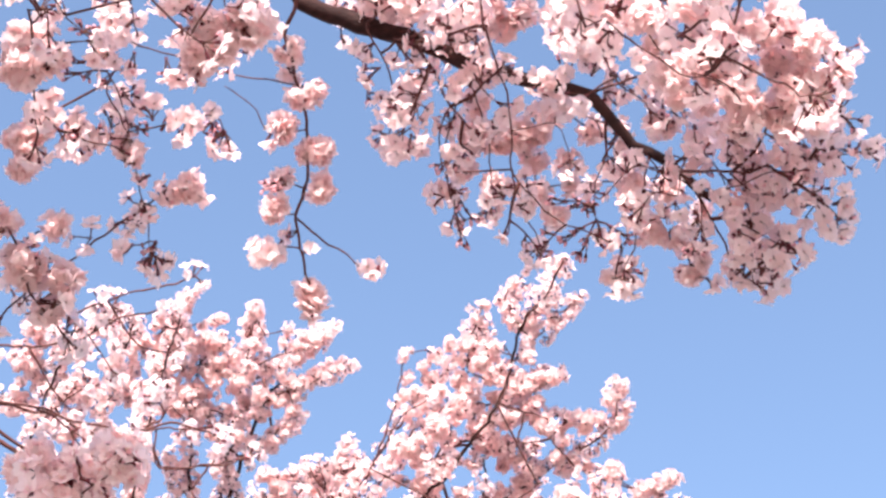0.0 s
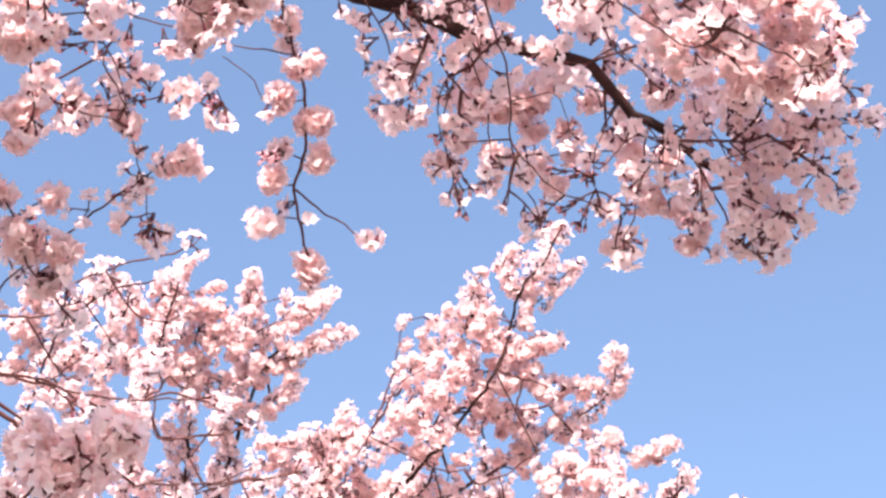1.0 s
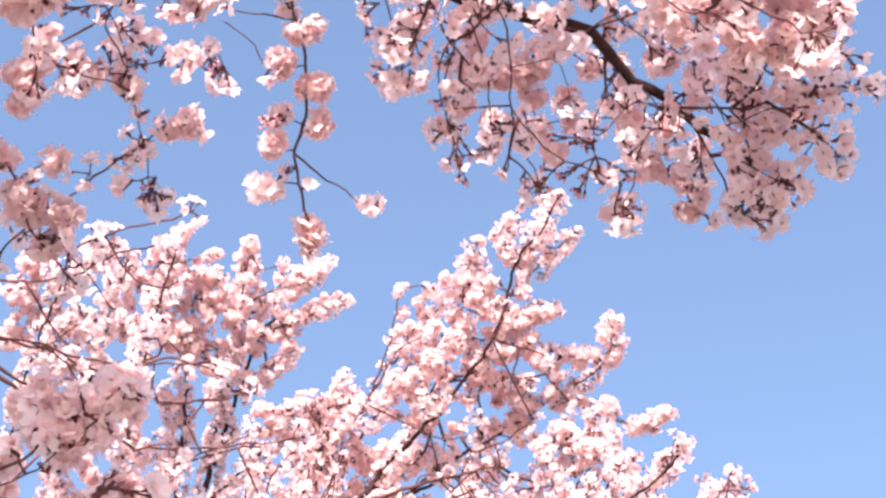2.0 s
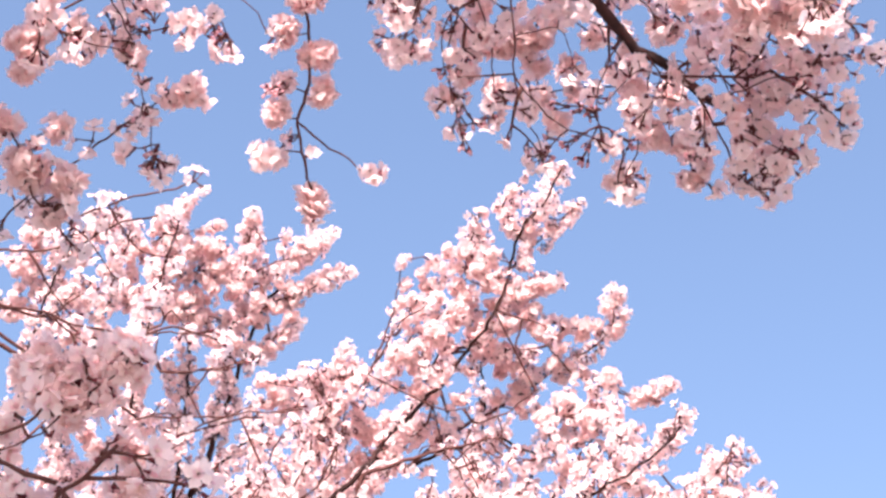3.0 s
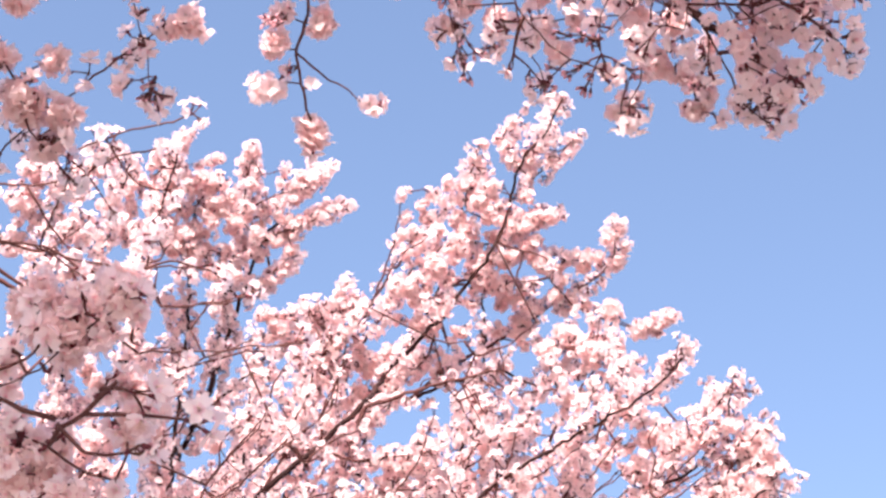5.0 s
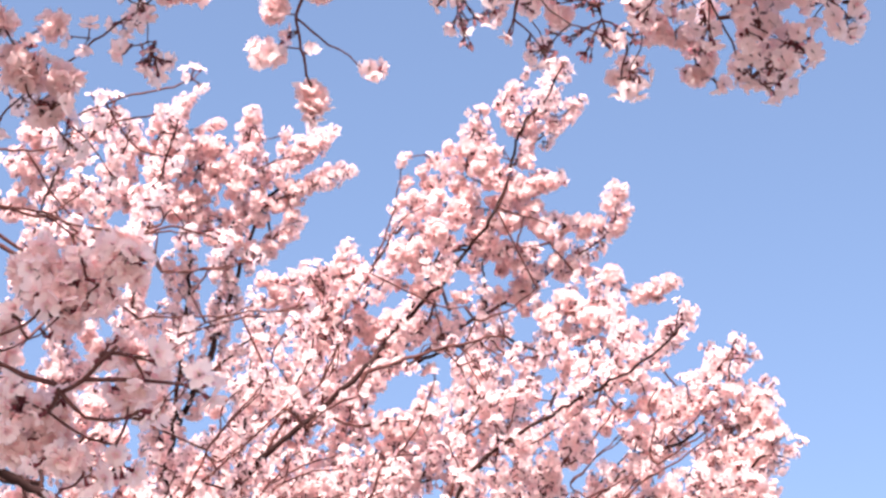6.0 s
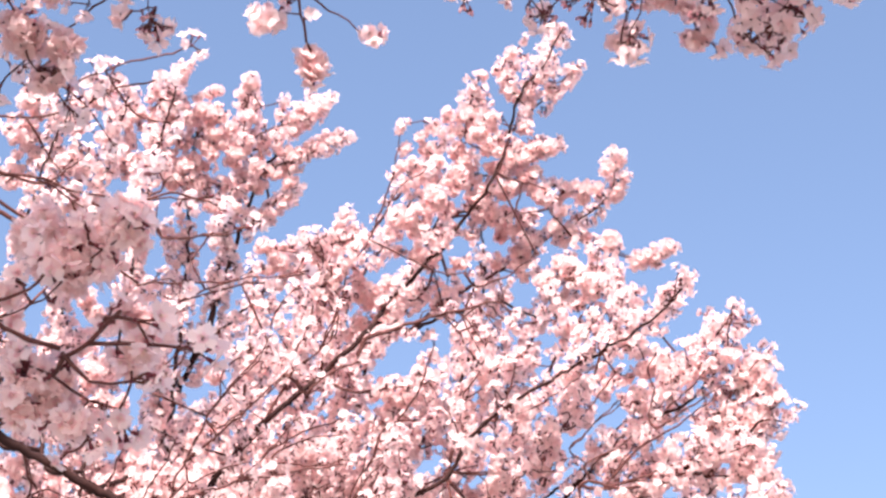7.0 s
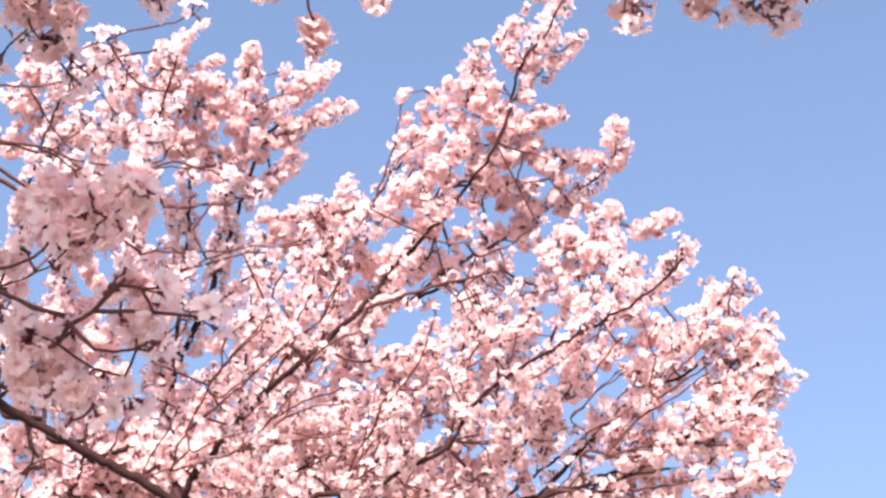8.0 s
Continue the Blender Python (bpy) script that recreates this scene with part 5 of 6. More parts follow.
blooms(far, (-0.578, 5.283, 5.026), 0.040)
blooms(far, (-0.387, 5.295, 5.034), 0.040)
blooms(far, (-0.334, 5.292, 5.044), 0.036)
blooms(far, (-0.261, 5.109, 4.871), 0.031)
blooms(far, (-0.223, 5.129, 4.843), 0.035)
blooms(far, (-0.174, 5.113, 4.870), 0.031)
blooms(far, (-0.244, 5.147, 4.813), 0.035)
blooms(far, (-0.188, 5.141, 4.825), 0.035)
blooms(far, (-0.278, 5.134, 4.830), 0.031)
blooms(far, (-0.261, 5.173, 4.768), 0.031)

# Filling of the far crown behind its front sprays
blooms(far, (-0.098, 4.905, 5.173), 0.030)
blooms(far, (-0.019, 4.937, 5.190), 0.033)
blooms(far, (0.060, 4.969, 5.207), 0.037)
blooms(far, (0.140, 5.000, 5.223), 0.031)
blooms(far, (0.257, 5.029, 5.237), 0.035)
blooms(far, (-0.119, 4.945, 5.116), 0.030)
blooms(far, (-0.045, 4.978, 5.133), 0.033)
blooms(far, (0.034, 5.010, 5.150), 0.037)
blooms(far, (0.114, 5.042, 5.165), 0.031)
blooms(far, (0.204, 5.072, 5.180), 0.035)
blooms(far, (0.287, 4.974, 5.105), 0.030)
blooms(far, (-0.146, 4.984, 5.058), 0.030)
blooms(far, (-0.072, 5.018, 5.075), 0.033)
blooms(far, (0.007, 5.051, 5.092), 0.037)
blooms(far, (0.096, 5.082, 5.107), 0.031)
blooms(far, (0.186, 5.113, 5.122), 0.035)
blooms(far, (0.261, 5.014, 5.048), 0.030)
blooms(far, (0.350, 5.026, 5.087), 0.033)
blooms(far, (-0.163, 5.023, 5.001), 0.030)
blooms(far, (-0.089, 5.057, 5.017), 0.033)
blooms(far, (-0.001, 5.090, 5.033), 0.037)
blooms(far, (0.079, 5.122, 5.049), 0.031)
blooms(far, (0.168, 5.154, 5.063), 0.035)
blooms(far, (0.243, 5.054, 4.991), 0.030)
blooms(far, (0.333, 5.067, 5.029), 0.033)
blooms(far, (0.431, 5.094, 5.041), 0.037)
blooms(far, (-0.149, 5.062, 4.943), 0.030)
blooms(far, (-0.045, 5.096, 4.959), 0.033)
blooms(far, (0.061, 5.129, 4.974), 0.037)
blooms(far, (0.150, 5.160, 4.989), 0.031)
blooms(far, (0.257, 5.190, 5.002), 0.035)
blooms(far, (0.357, 5.088, 4.930), 0.030)
blooms(far, (0.464, 5.098, 4.966), 0.033)
blooms(far, (-1.140, 5.374, 5.726), 0.038)
blooms(far, (-1.051, 5.418, 5.753), 0.041)
blooms(far, (-0.959, 5.461, 5.778), 0.045)
blooms(far, (-0.876, 5.502, 5.802), 0.040)
blooms(far, (-1.178, 5.416, 5.660), 0.038)
blooms(far, (-1.089, 5.461, 5.686), 0.041)
blooms(far, (-0.998, 5.504, 5.712), 0.045)
blooms(far, (-0.906, 5.547, 5.736), 0.040)
blooms(far, (-0.633, 5.603, 5.771), 0.043)
blooms(far, (-1.121, 5.470, 5.603), 0.038)
blooms(far, (-1.031, 5.514, 5.629), 0.041)
blooms(far, (-0.940, 5.558, 5.653), 0.045)
blooms(far, (-0.847, 5.600, 5.677), 0.040)
blooms(far, (-0.752, 5.641, 5.699), 0.043)
blooms(far, (-0.642, 5.556, 5.631), 0.038)
blooms(far, (-1.045, 5.525, 5.547), 0.038)
blooms(far, (-0.954, 5.569, 5.571), 0.041)
blooms(far, (-0.861, 5.612, 5.595), 0.045)
blooms(far, (-0.768, 5.654, 5.617), 0.040)
blooms(far, (-0.672, 5.694, 5.639), 0.043)
blooms(far, (-0.891, 5.588, 5.496), 0.038)
blooms(far, (-0.798, 5.630, 5.518), 0.041)
blooms(far, (-0.704, 5.671, 5.540), 0.045)
blooms(far, (-0.629, 5.710, 5.560), 0.040)

# Thin bare twigs on the front of the far crown
bough(far, "twig", [(-0.719, 4.969, 4.240), (-0.664, 4.925, 4.335), (-0.569, 4.879, 4.438), (-0.508, 4.847, 4.503)], 0.0041, 0.0029, 4)
bough(far, "twig", [(-0.632, 4.952, 4.294), (-0.472, 4.902, 4.414), (-0.327, 4.850, 4.523), (-0.307, 4.808, 4.593)], 0.0041, 0.0029, 4)
bough(far, "twig", [(-0.464, 4.899, 4.421), (-0.432, 4.869, 4.478), (-0.404, 4.837, 4.535)], 0.0041, 0.0029, 4)
bough(far, "twig", [(-0.399, 4.931, 4.374), (-0.343, 4.910, 4.418), (-0.302, 4.892, 4.454)], 0.0041, 0.0029, 4)
bough(far, "twig", [(-0.583, 5.031, 4.154), (-0.504, 4.997, 4.236), (-0.423, 4.980, 4.281), (-0.302, 4.966, 4.323)], 0.0041, 0.0029, 4)
bough(far, "twig", [(-0.504, 5.012, 4.207), (-0.472, 4.981, 4.272), (-0.432, 4.960, 4.316)], 0.0041, 0.0029, 4)
bough(far, "twig", [(-0.742, 5.039, 4.096), (-0.631, 5.030, 4.144), (-0.519, 5.029, 4.171), (-0.294, 5.027, 4.209)], 0.0041, 0.0029, 4)
bough(far, "twig", [(-0.310, 5.106, 4.047), (-0.246, 5.045, 4.178), (-0.161, 5.007, 4.258)], 0.0041, 0.0029, 4)
bough(far, "twig", [(-0.245, 5.109, 4.048), (-0.210, 5.061, 4.149), (-0.168, 5.022, 4.229)], 0.0041, 0.0029, 4)
bough(far, "twig", [(0.355, 4.975, 4.294), (0.428, 4.932, 4.362), (0.488, 4.890, 4.426)], 0.0041, 0.0029, 4)
bough(far, "twig", [(0.272, 5.058, 4.146), (0.314, 5.012, 4.231), (0.338, 4.973, 4.302)], 0.0041, 0.0029, 4)
bough(far, "twig", [(-0.003, 5.042, 4.193), (0.111, 5.045, 4.185), (0.208, 5.037, 4.194), (0.281, 5.044, 4.172)], 0.0041, 0.0029, 4)
bough(far, "twig", [(0.015, 4.853, 4.534), (0.056, 4.823, 4.582), (0.113, 4.801, 4.616)], 0.0041, 0.0029, 4)
bough(far, "twig", [(-0.001, 4.819, 4.589), (0.064, 4.869, 4.505), (0.096, 4.894, 4.463)], 0.0041, 0.0029, 4)
bough(far, "twig", [(0.418, 5.020, 4.199), (0.491, 4.989, 4.246), (0.628, 4.929, 4.328), (0.748, 4.859, 4.421)], 0.0041, 0.0029, 4)
bough(far, "twig", [(0.144, 4.972, 4.321), (0.185, 4.932, 4.391), (0.197, 4.900, 4.447)], 0.0041, 0.0029, 4)
bough(far, "twig", [(0.129, 4.801, 4.616), (0.194, 4.833, 4.559), (0.324, 4.821, 4.566)], 0.0041, 0.0029, 4)
bough(far, "twig", [(-0.584, 4.751, 4.645), (-0.472, 4.751, 4.664), (-0.375, 4.744, 4.688)], 0.0041, 0.0029, 4)
bough(far, "twig", [(-0.760, 4.759, 4.593), (-0.664, 4.748, 4.634), (-0.560, 4.736, 4.673)], 0.0041, 0.0029, 4)
bough(far, "twig", [(-0.728, 4.702, 4.691), (-0.680, 4.671, 4.748), (-0.632, 4.640, 4.804)], 0.0041, 0.0029, 4)
bough(far, "twig", [(-0.839, 4.882, 4.366), (-0.792, 4.847, 4.439), (-0.744, 4.828, 4.484)], 0.0041, 0.0029, 4)
bough(far, "twig", [(-0.504, 4.851, 4.497), (-0.488, 4.802, 4.581), (-0.440, 4.771, 4.638)], 0.0041, 0.0029, 4)
bough(far, "twig", [(-0.148, 4.980, 4.308), (-0.083, 4.935, 4.393), (-0.034, 4.870, 4.506)], 0.0041, 0.0029, 4)
bough(far, "twig", [(-0.375, 4.860, 4.501), (-0.310, 4.812, 4.586), (-0.294, 4.787, 4.628)], 0.0041, 0.0029, 4)
bough(far, "twig", [(0.047, 4.943, 4.379), (0.096, 4.902, 4.449), (0.129, 4.852, 4.532)], 0.0041, 0.0029, 4)
bough(far, "twig", [(0.437, 4.855, 4.495), (0.486, 4.801, 4.576), (0.518, 4.773, 4.616)], 0.0041, 0.0029, 4)
bough(far, "twig", [(-0.246, 5.023, 4.221), (-0.165, 4.980, 4.308), (-0.051, 4.974, 4.322)], 0.0041, 0.0029, 4)
bough(far, "twig", [(-0.116, 5.099, 4.078), (-0.051, 5.057, 4.165), (0.079, 5.034, 4.207)], 0.0041, 0.0029, 4)
bough(far, "twig", [(0.498, 5.036, 4.153), (0.562, 5.002, 4.207), (0.579, 4.970, 4.263)], 0.0041, 0.0029, 4)
bough(far, "twig", [(-0.664, 4.902, 4.377), (-0.633, 4.873, 4.435), (-0.553, 4.847, 4.495)], 0.0041, 0.0029, 4)
bough(far, "twig", [(0.110, 5.091, 4.092), (0.175, 5.054, 4.163), (0.257, 5.029, 4.204)], 0.0041, 0.0029, 4)
bough(far, "twig", [(0.609, 5.026, 4.147), (0.706, 4.987, 4.199), (0.801, 4.961, 4.221)], 0.0041, 0.0029, 4)

# Inner crown of the far tree
bough(far, "branch", [(-0.616, 5.458, 4.066), (-0.576, 5.794, 4.538), (-0.503, 5.668, 4.786), (-0.475, 5.567, 4.965), (-0.452, 5.495, 5.085)], 0.0121, 0.0037, 16, 14, 0.34)
bough(far, "branch", [(-0.616, 5.458, 4.066), (-0.422, 5.715, 4.498), (-0.312, 5.591, 4.743), (-0.240, 5.510, 4.889)], 0.0121, 0.0037, 16, 14, 0.34)
bough(far, "branch", [(-0.616, 5.458, 4.066), (-0.359, 5.914, 4.556), (-0.284, 5.776, 4.824), (-0.226, 5.645, 5.055), (-0.102, 5.546, 5.217), (0.017, 5.408, 5.422), (0.000, 5.363, 5.484)], 0.0121, 0.0038, 16, 12, 0.22)
bough(far, "branch", [(-0.616, 5.458, 4.066), (-0.280, 5.860, 4.446), (-0.018, 5.712, 4.745), (0.095, 5.600, 4.939), (0.133, 5.461, 5.161), (0.115, 5.357, 5.317), (0.103, 5.265, 5.447)], 0.0121, 0.0037, 16, 12, 0.22)
bough(far, "branch", [(-0.616, 5.458, 4.066), (-0.166, 5.789, 4.371), (0.129, 5.641, 4.663), (0.259, 5.529, 4.853), (0.333, 5.431, 5.009), (0.387, 5.362, 5.109)], 0.0121, 0.0037, 16, 14, 0.34)
bough(far, "branch", [(-0.616, 5.458, 4.066), (-0.055, 5.715, 4.296), (0.271, 5.582, 4.549), (0.398, 5.499, 4.688), (0.459, 5.436, 4.790)], 0.0121, 0.0036, 12, 9, 0.34)
bough(far, "branch", [(-0.616, 5.458, 4.066), (0.016, 5.640, 4.222), (0.372, 5.538, 4.405), (0.532, 5.454, 4.541), (0.611, 5.406, 4.612)], 0.0121, 0.0036, 12, 9, 0.34)
bough(far, "branch", [(-0.616, 5.458, 4.066), (0.102, 5.562, 4.148), (0.468, 5.488, 4.264), (0.695, 5.383, 4.423), (0.825, 5.311, 4.522), (0.846, 5.300, 4.536)], 0.0121, 0.0035, 12, 9, 0.34)
bough(far, "branch", [(-0.616, 5.458, 4.066), (0.185, 5.483, 4.074), (0.561, 5.419, 4.155), (0.765, 5.347, 4.251), (0.846, 5.307, 4.306)], 0.0121, 0.0035, 12, 9, 0.34)
bough(far, "branch", [(-0.616, 5.458, 4.066), (-0.844, 5.907, 4.471), (-0.920, 5.797, 4.667), (-0.958, 5.666, 4.894), (-0.926, 5.567, 5.066)], 0.0121, 0.0038, 16, 14, 0.34)
bough(far, "branch", [(-0.616, 5.458, 4.066), (-1.012, 5.811, 4.385), (-1.122, 5.697, 4.573), (-1.231, 5.574, 4.758), (-1.279, 5.449, 4.951)], 0.0121, 0.0037, 16, 14, 0.34)
bough(far, "branch", [(-0.616, 5.458, 4.066), (-1.154, 5.697, 4.331), (-1.313, 5.607, 4.447), (-1.378, 5.481, 4.654)], 0.0121, 0.0037, 16, 14, 0.34)
bough(far, "branch", [(-0.616, 5.458, 4.066), (-0.744, 6.009, 4.520), (-0.708, 5.909, 4.725), (-0.671, 5.783, 4.961), (-0.654, 5.680, 5.136)], 0.0121, 0.0039, 16, 14, 0.34)
bough(far, "branch", [(-0.616, 5.458, 4.066), (-0.861, 5.594, 4.184), (-1.202, 5.520, 4.209), (-1.345, 5.468, 4.249)], 0.0121, 0.0036, 16, 14, 0.34)
bough(far, "branch", [(-0.616, 5.458, 4.066), (-0.514, 5.606, 4.247), (-0.303, 5.542, 4.410), (-0.090, 5.499, 4.507), (0.026, 5.486, 4.532)], 0.0121, 0.0036, 16, 14, 0.34)
bough(far, "branch", [(-0.616, 5.458, 4.066), (-0.770, 5.674, 4.279), (-1.051, 5.607, 4.327), (-1.230, 5.570, 4.327)], 0.0121, 0.0036, 16, 14, 0.34)

# Back of the far crown
bough(far, "limb", [(-0.802, 5.400, 4.142), (-0.975, 6.111, 4.921), (-0.819, 5.928, 5.277), (-0.719, 5.774, 5.535), (-0.617, 5.643, 5.737), (-0.457, 5.629, 5.776), (-0.367, 5.612, 5.807)], 0.0173, 0.0040, 20, 10, 0.18)
bough(far, "branch", [(-0.842, 6.097, 5.381), (-0.800, 5.933, 5.643), (-0.736, 5.759, 5.899), (-0.707, 5.638, 6.060)], 0.0104, 0.0042, 26, 5, 0.16)
bough(far, "branch", [(-0.800, 5.933, 5.643), (-0.634, 5.767, 5.904), (-0.551, 5.711, 5.990), (-0.428, 5.684, 6.037)], 0.0093, 0.0042, 28, 3, 0.14)
bough(far, "branch", [(-0.739, 5.938, 5.646), (-0.594, 5.891, 5.738), (-0.549, 5.871, 5.773)], 0.0073, 0.0042, 24, 2, 0.12)
bough(far, "branch", [(-0.975, 6.111, 4.921), (-0.917, 5.864, 5.355), (-0.895, 5.642, 5.688), (-0.857, 5.513, 5.868)], 0.0111, 0.0040, 24, 8, 0.20)
bough(far, "branch", [(-1.086, 5.282, 4.282), (-1.105, 5.646, 4.883), (-1.032, 5.458, 5.209), (-0.946, 5.254, 5.523), (-0.882, 5.134, 5.693)], 0.0095, 0.0038, 20, 10, 0.30)
bough(far, "branch", [(-1.201, 5.232, 4.333), (-1.248, 5.401, 4.847), (-1.142, 5.223, 5.163), (-1.059, 5.066, 5.407), (-1.013, 4.995, 5.513)], 0.0095, 0.0037, 20, 10, 0.30)
bough(far, "branch", [(-1.331, 5.172, 4.387), (-1.387, 5.329, 4.909), (-1.316, 5.144, 5.219), (-1.244, 5.039, 5.388), (-1.191, 4.975, 5.488)], 0.0095, 0.0037, 20, 10, 0.30)
bough(far, "branch", [(-0.906, 6.328, 5.374), (-0.696, 6.247, 5.548), (-0.569, 6.199, 5.643), (-0.424, 6.167, 5.708)], 0.0096, 0.0043, 22, 8, 0.28)
bough(far, "branch", [(-1.030, 6.459, 5.110), (-0.781, 6.425, 5.234), (-0.570, 6.356, 5.390), (-0.456, 6.253, 5.572)], 0.0096, 0.0043, 22, 8, 0.30)
bough(far, "branch", [(-0.919, 5.346, 4.216), (-0.864, 5.511, 4.357), (-0.725, 5.557, 4.302), (-0.577, 5.584, 4.281)], 0.0078, 0.0036, 20, 8, 0.25)
bough(far, "branch", [(-1.086, 5.282, 4.282), (-1.153, 5.499, 4.275), (-1.245, 5.506, 4.218)], 0.0078, 0.0036, 20, 6, 0.25)

# Unseen crown of the near tree, added between camera and sun to cast shade
bough(near, "limb", [(-1.450, 1.250, 2.100), (-1.300, 1.150, 3.300), (-0.700, 1.300, 4.100), (0.000, 1.500, 4.400), (0.800, 1.600, 4.500)], 0.050, 0.008, 4, 3, 0.40)
bough(near, "limb", [(-1.450, 1.250, 2.100), (-1.300, 1.150, 3.300), (-0.700, 0.900, 4.000), (-0.100, 0.900, 4.300), (0.700, 0.950, 4.400)], 0.045, 0.008, 8, 7, 0.40)
bough(near, "limb", [(-1.450, 1.250, 2.100), (-1.300, 1.150, 3.300), (-0.900, 0.700, 3.900), (-0.400, 0.400, 4.200), (0.300, 0.300, 4.300)], 0.045, 0.008, 7, 5, 0.40)
bough(near, "branch", [(-1.300, 1.150, 3.300), (-1.100, 0.600, 3.600), (-0.900, 0.300, 3.700), (-0.600, 0.100, 3.800)], 0.025, 0.006, 18, 12, 0.35)
bough(near, "branch", [(-1.300, 1.150, 3.300), (-1.000, 0.950, 3.500), (-0.750, 0.800, 3.600), (-0.450, 0.750, 3.700)], 0.020, 0.005, 18, 10, 0.30)
bough(near, "branch", [(-1.300, 1.150, 3.000), (-1.000, 0.900, 3.300), (-0.600, 0.750, 3.400), (-0.250, 0.700, 3.500)], 0.020, 0.005, 22, 12, 0.30)
bough(near, "branch", [(-1.300, 1.150, 3.000), (-1.000, 0.700, 3.100), (-0.700, 0.450, 3.200), (-0.300, 0.350, 3.300)], 0.020, 0.005, 22, 12, 0.30)
bough(near, "branch", [(-1.300, 1.150, 3.200), (-0.900, 1.100, 3.550), (-0.550, 1.050, 3.600), (-0.200, 1.100, 3.700)], 0.020, 0.005, 7, 3, 0.25)
bough(near, "branch", [(-1.300, 1.150, 2.850), (-0.950, 1.050, 3.100), (-0.600, 0.950, 3.200), (-0.300, 0.850, 3.250)], 0.020, 0.005, 34, 22, 0.28)
bough(near, "branch", [(-1.300, 1.150, 2.700), (-1.000, 0.800, 2.950), (-0.650, 0.600, 3.000), (-0.300, 0.500, 3.050)], 0.020, 0.005, 28, 14, 0.28)
bough(near, "branch", [(-1.300, 1.150, 2.700), (-0.950, 0.900, 2.800), (-0.600, 0.800, 2.850), (-0.350, 0.750, 2.900)], 0.020, 0.005, 28, 10, 0.20)

# More unseen tufts and branches that shade the low branch and right-hand twigs
blooms(near, (-0.50, 0.85, 3.10), 0.08)
blooms(near, (-0.62, 0.72, 3.18), 0.08)
blooms(near, (-0.75, 0.90, 3.12), 0.08)
blooms(near, (-0.42, 0.95, 3.20), 0.08)
blooms(near, (-0.58, 1.00, 3.30), 0.08)
blooms(near, (-0.70, 0.60, 3.25), 0.08)
bough(near, "branch", [(-0.100, 0.900, 4.300), (0.050, 0.820, 4.350), (0.250, 0.780, 4.380), (0.500, 0.820, 4.400)], 0.020, 0.006, 34, 14, 0.30)
blooms(near, (-0.44, 0.58, 3.12), 0.08)
blooms(near, (-0.52, 0.50, 3.22), 0.08)
blooms(near, (-0.36, 0.66, 3.10), 0.08)
blooms(near, (-0.60, 0.60, 3.20), 0.08)
bough(near, "branch", [(0.050, 0.820, 4.350), (0.350, 0.640, 4.300), (0.650, 0.520, 4.250)], 0.016, 0.006, 30, 12, 0.30)
bough(near, "branch", [(-0.050, 0.900, 4.300), (0.120, 0.760, 4.200), (0.360, 0.720, 4.180)], 0.014, 0.006, 32, 10, 0.24)
blooms(near, (-0.46, 0.72, 3.05), 0.09)
blooms(near, (-0.58, 0.84, 3.02), 0.09)
blooms(near, (-0.66, 0.80, 3.28), 0.09)
blooms(near, (-0.52, 0.66, 3.30), 0.09)
blooms(near, (-0.40, 0.82, 3.28), 0.09)
blooms(near, (-0.72, 0.70, 3.06), 0.09)
blooms(near, (-0.50, 0.95, 2.96), 0.09)

# Unseen high limbs, added to the side tree to shade the far crown's lower boughs
bough(side, "limb", [(-1.950, 3.180, 2.200), (-2.050, 3.200, 4.000), (-1.900, 3.200, 5.200), (-1.500, 3.150, 5.850), (-0.950, 3.100, 6.050)], 0.050, 0.010, 34, 22, 0.45)
bough(side, "limb", [(-2.050, 3.200, 4.000), (-2.000, 2.900, 5.200), (-1.600, 2.750, 5.950), (-1.000, 2.700, 6.200)], 0.040, 0.010, 34, 20, 0.45)

# Thin branches in front of the far crown
bough(far, "branch", [(-0.723, 4.856, 4.128), (-0.616, 4.824, 4.216), (-0.554, 4.805, 4.265), (-0.476, 4.775, 4.332), (-0.437, 4.758, 4.368), (-0.366, 4.743, 4.404), (-0.334, 4.712, 4.460), (-0.310, 4.689, 4.501)], 0.0056, 0.0024, 2)
bough(far, "branch", [(-0.662, 4.808, 4.234), (-0.639, 4.788, 4.277), (-0.585, 4.766, 4.328), (-0.523, 4.740, 4.385), (-0.499, 4.714, 4.434)], 0.0040, 0.0024, 2)
bough(far, "branch", [(-0.708, 4.883, 4.080), (-0.654, 4.878, 4.104), (-0.600, 4.875, 4.124), (-0.545, 4.875, 4.136)], 0.0040, 0.0024, 2)
bough(far, "branch", [(-0.768, 4.900, 4.028), (-0.723, 4.899, 4.044), (-0.661, 4.897, 4.066), (-0.615, 4.896, 4.078), (-0.553, 4.892, 4.101)], 0.0040, 0.0024, 2)
bough(far, "branch", [(-0.397, 4.792, 4.314), (-0.374, 4.786, 4.329), (-0.334, 4.772, 4.357), (-0.303, 4.766, 4.372), (-0.239, 4.759, 4.390)], 0.0063, 0.0024, 2)
bough(far, "branch", [(-0.475, 4.869, 4.160), (-0.397, 4.857, 4.197), (-0.350, 4.854, 4.208), (-0.295, 4.854, 4.215)], 0.0040, 0.0024, 2)
bough(far, "branch", [(-0.255, 4.986, 3.955), (-0.246, 4.939, 4.054), (-0.224, 4.912, 4.110), (-0.177, 4.896, 4.146)], 0.0056, 0.0024, 2)
bough(far, "branch", [(-0.302, 4.978, 3.968), (-0.255, 4.939, 4.054), (-0.232, 4.905, 4.124), (-0.224, 4.890, 4.152)], 0.0040, 0.0024, 2)
bough(far, "branch", [(0.108, 4.845, 4.243), (0.235, 4.823, 4.275), (0.330, 4.791, 4.320), (0.424, 4.750, 4.378), (0.503, 4.716, 4.422)], 0.0032, 0.0024, 2)
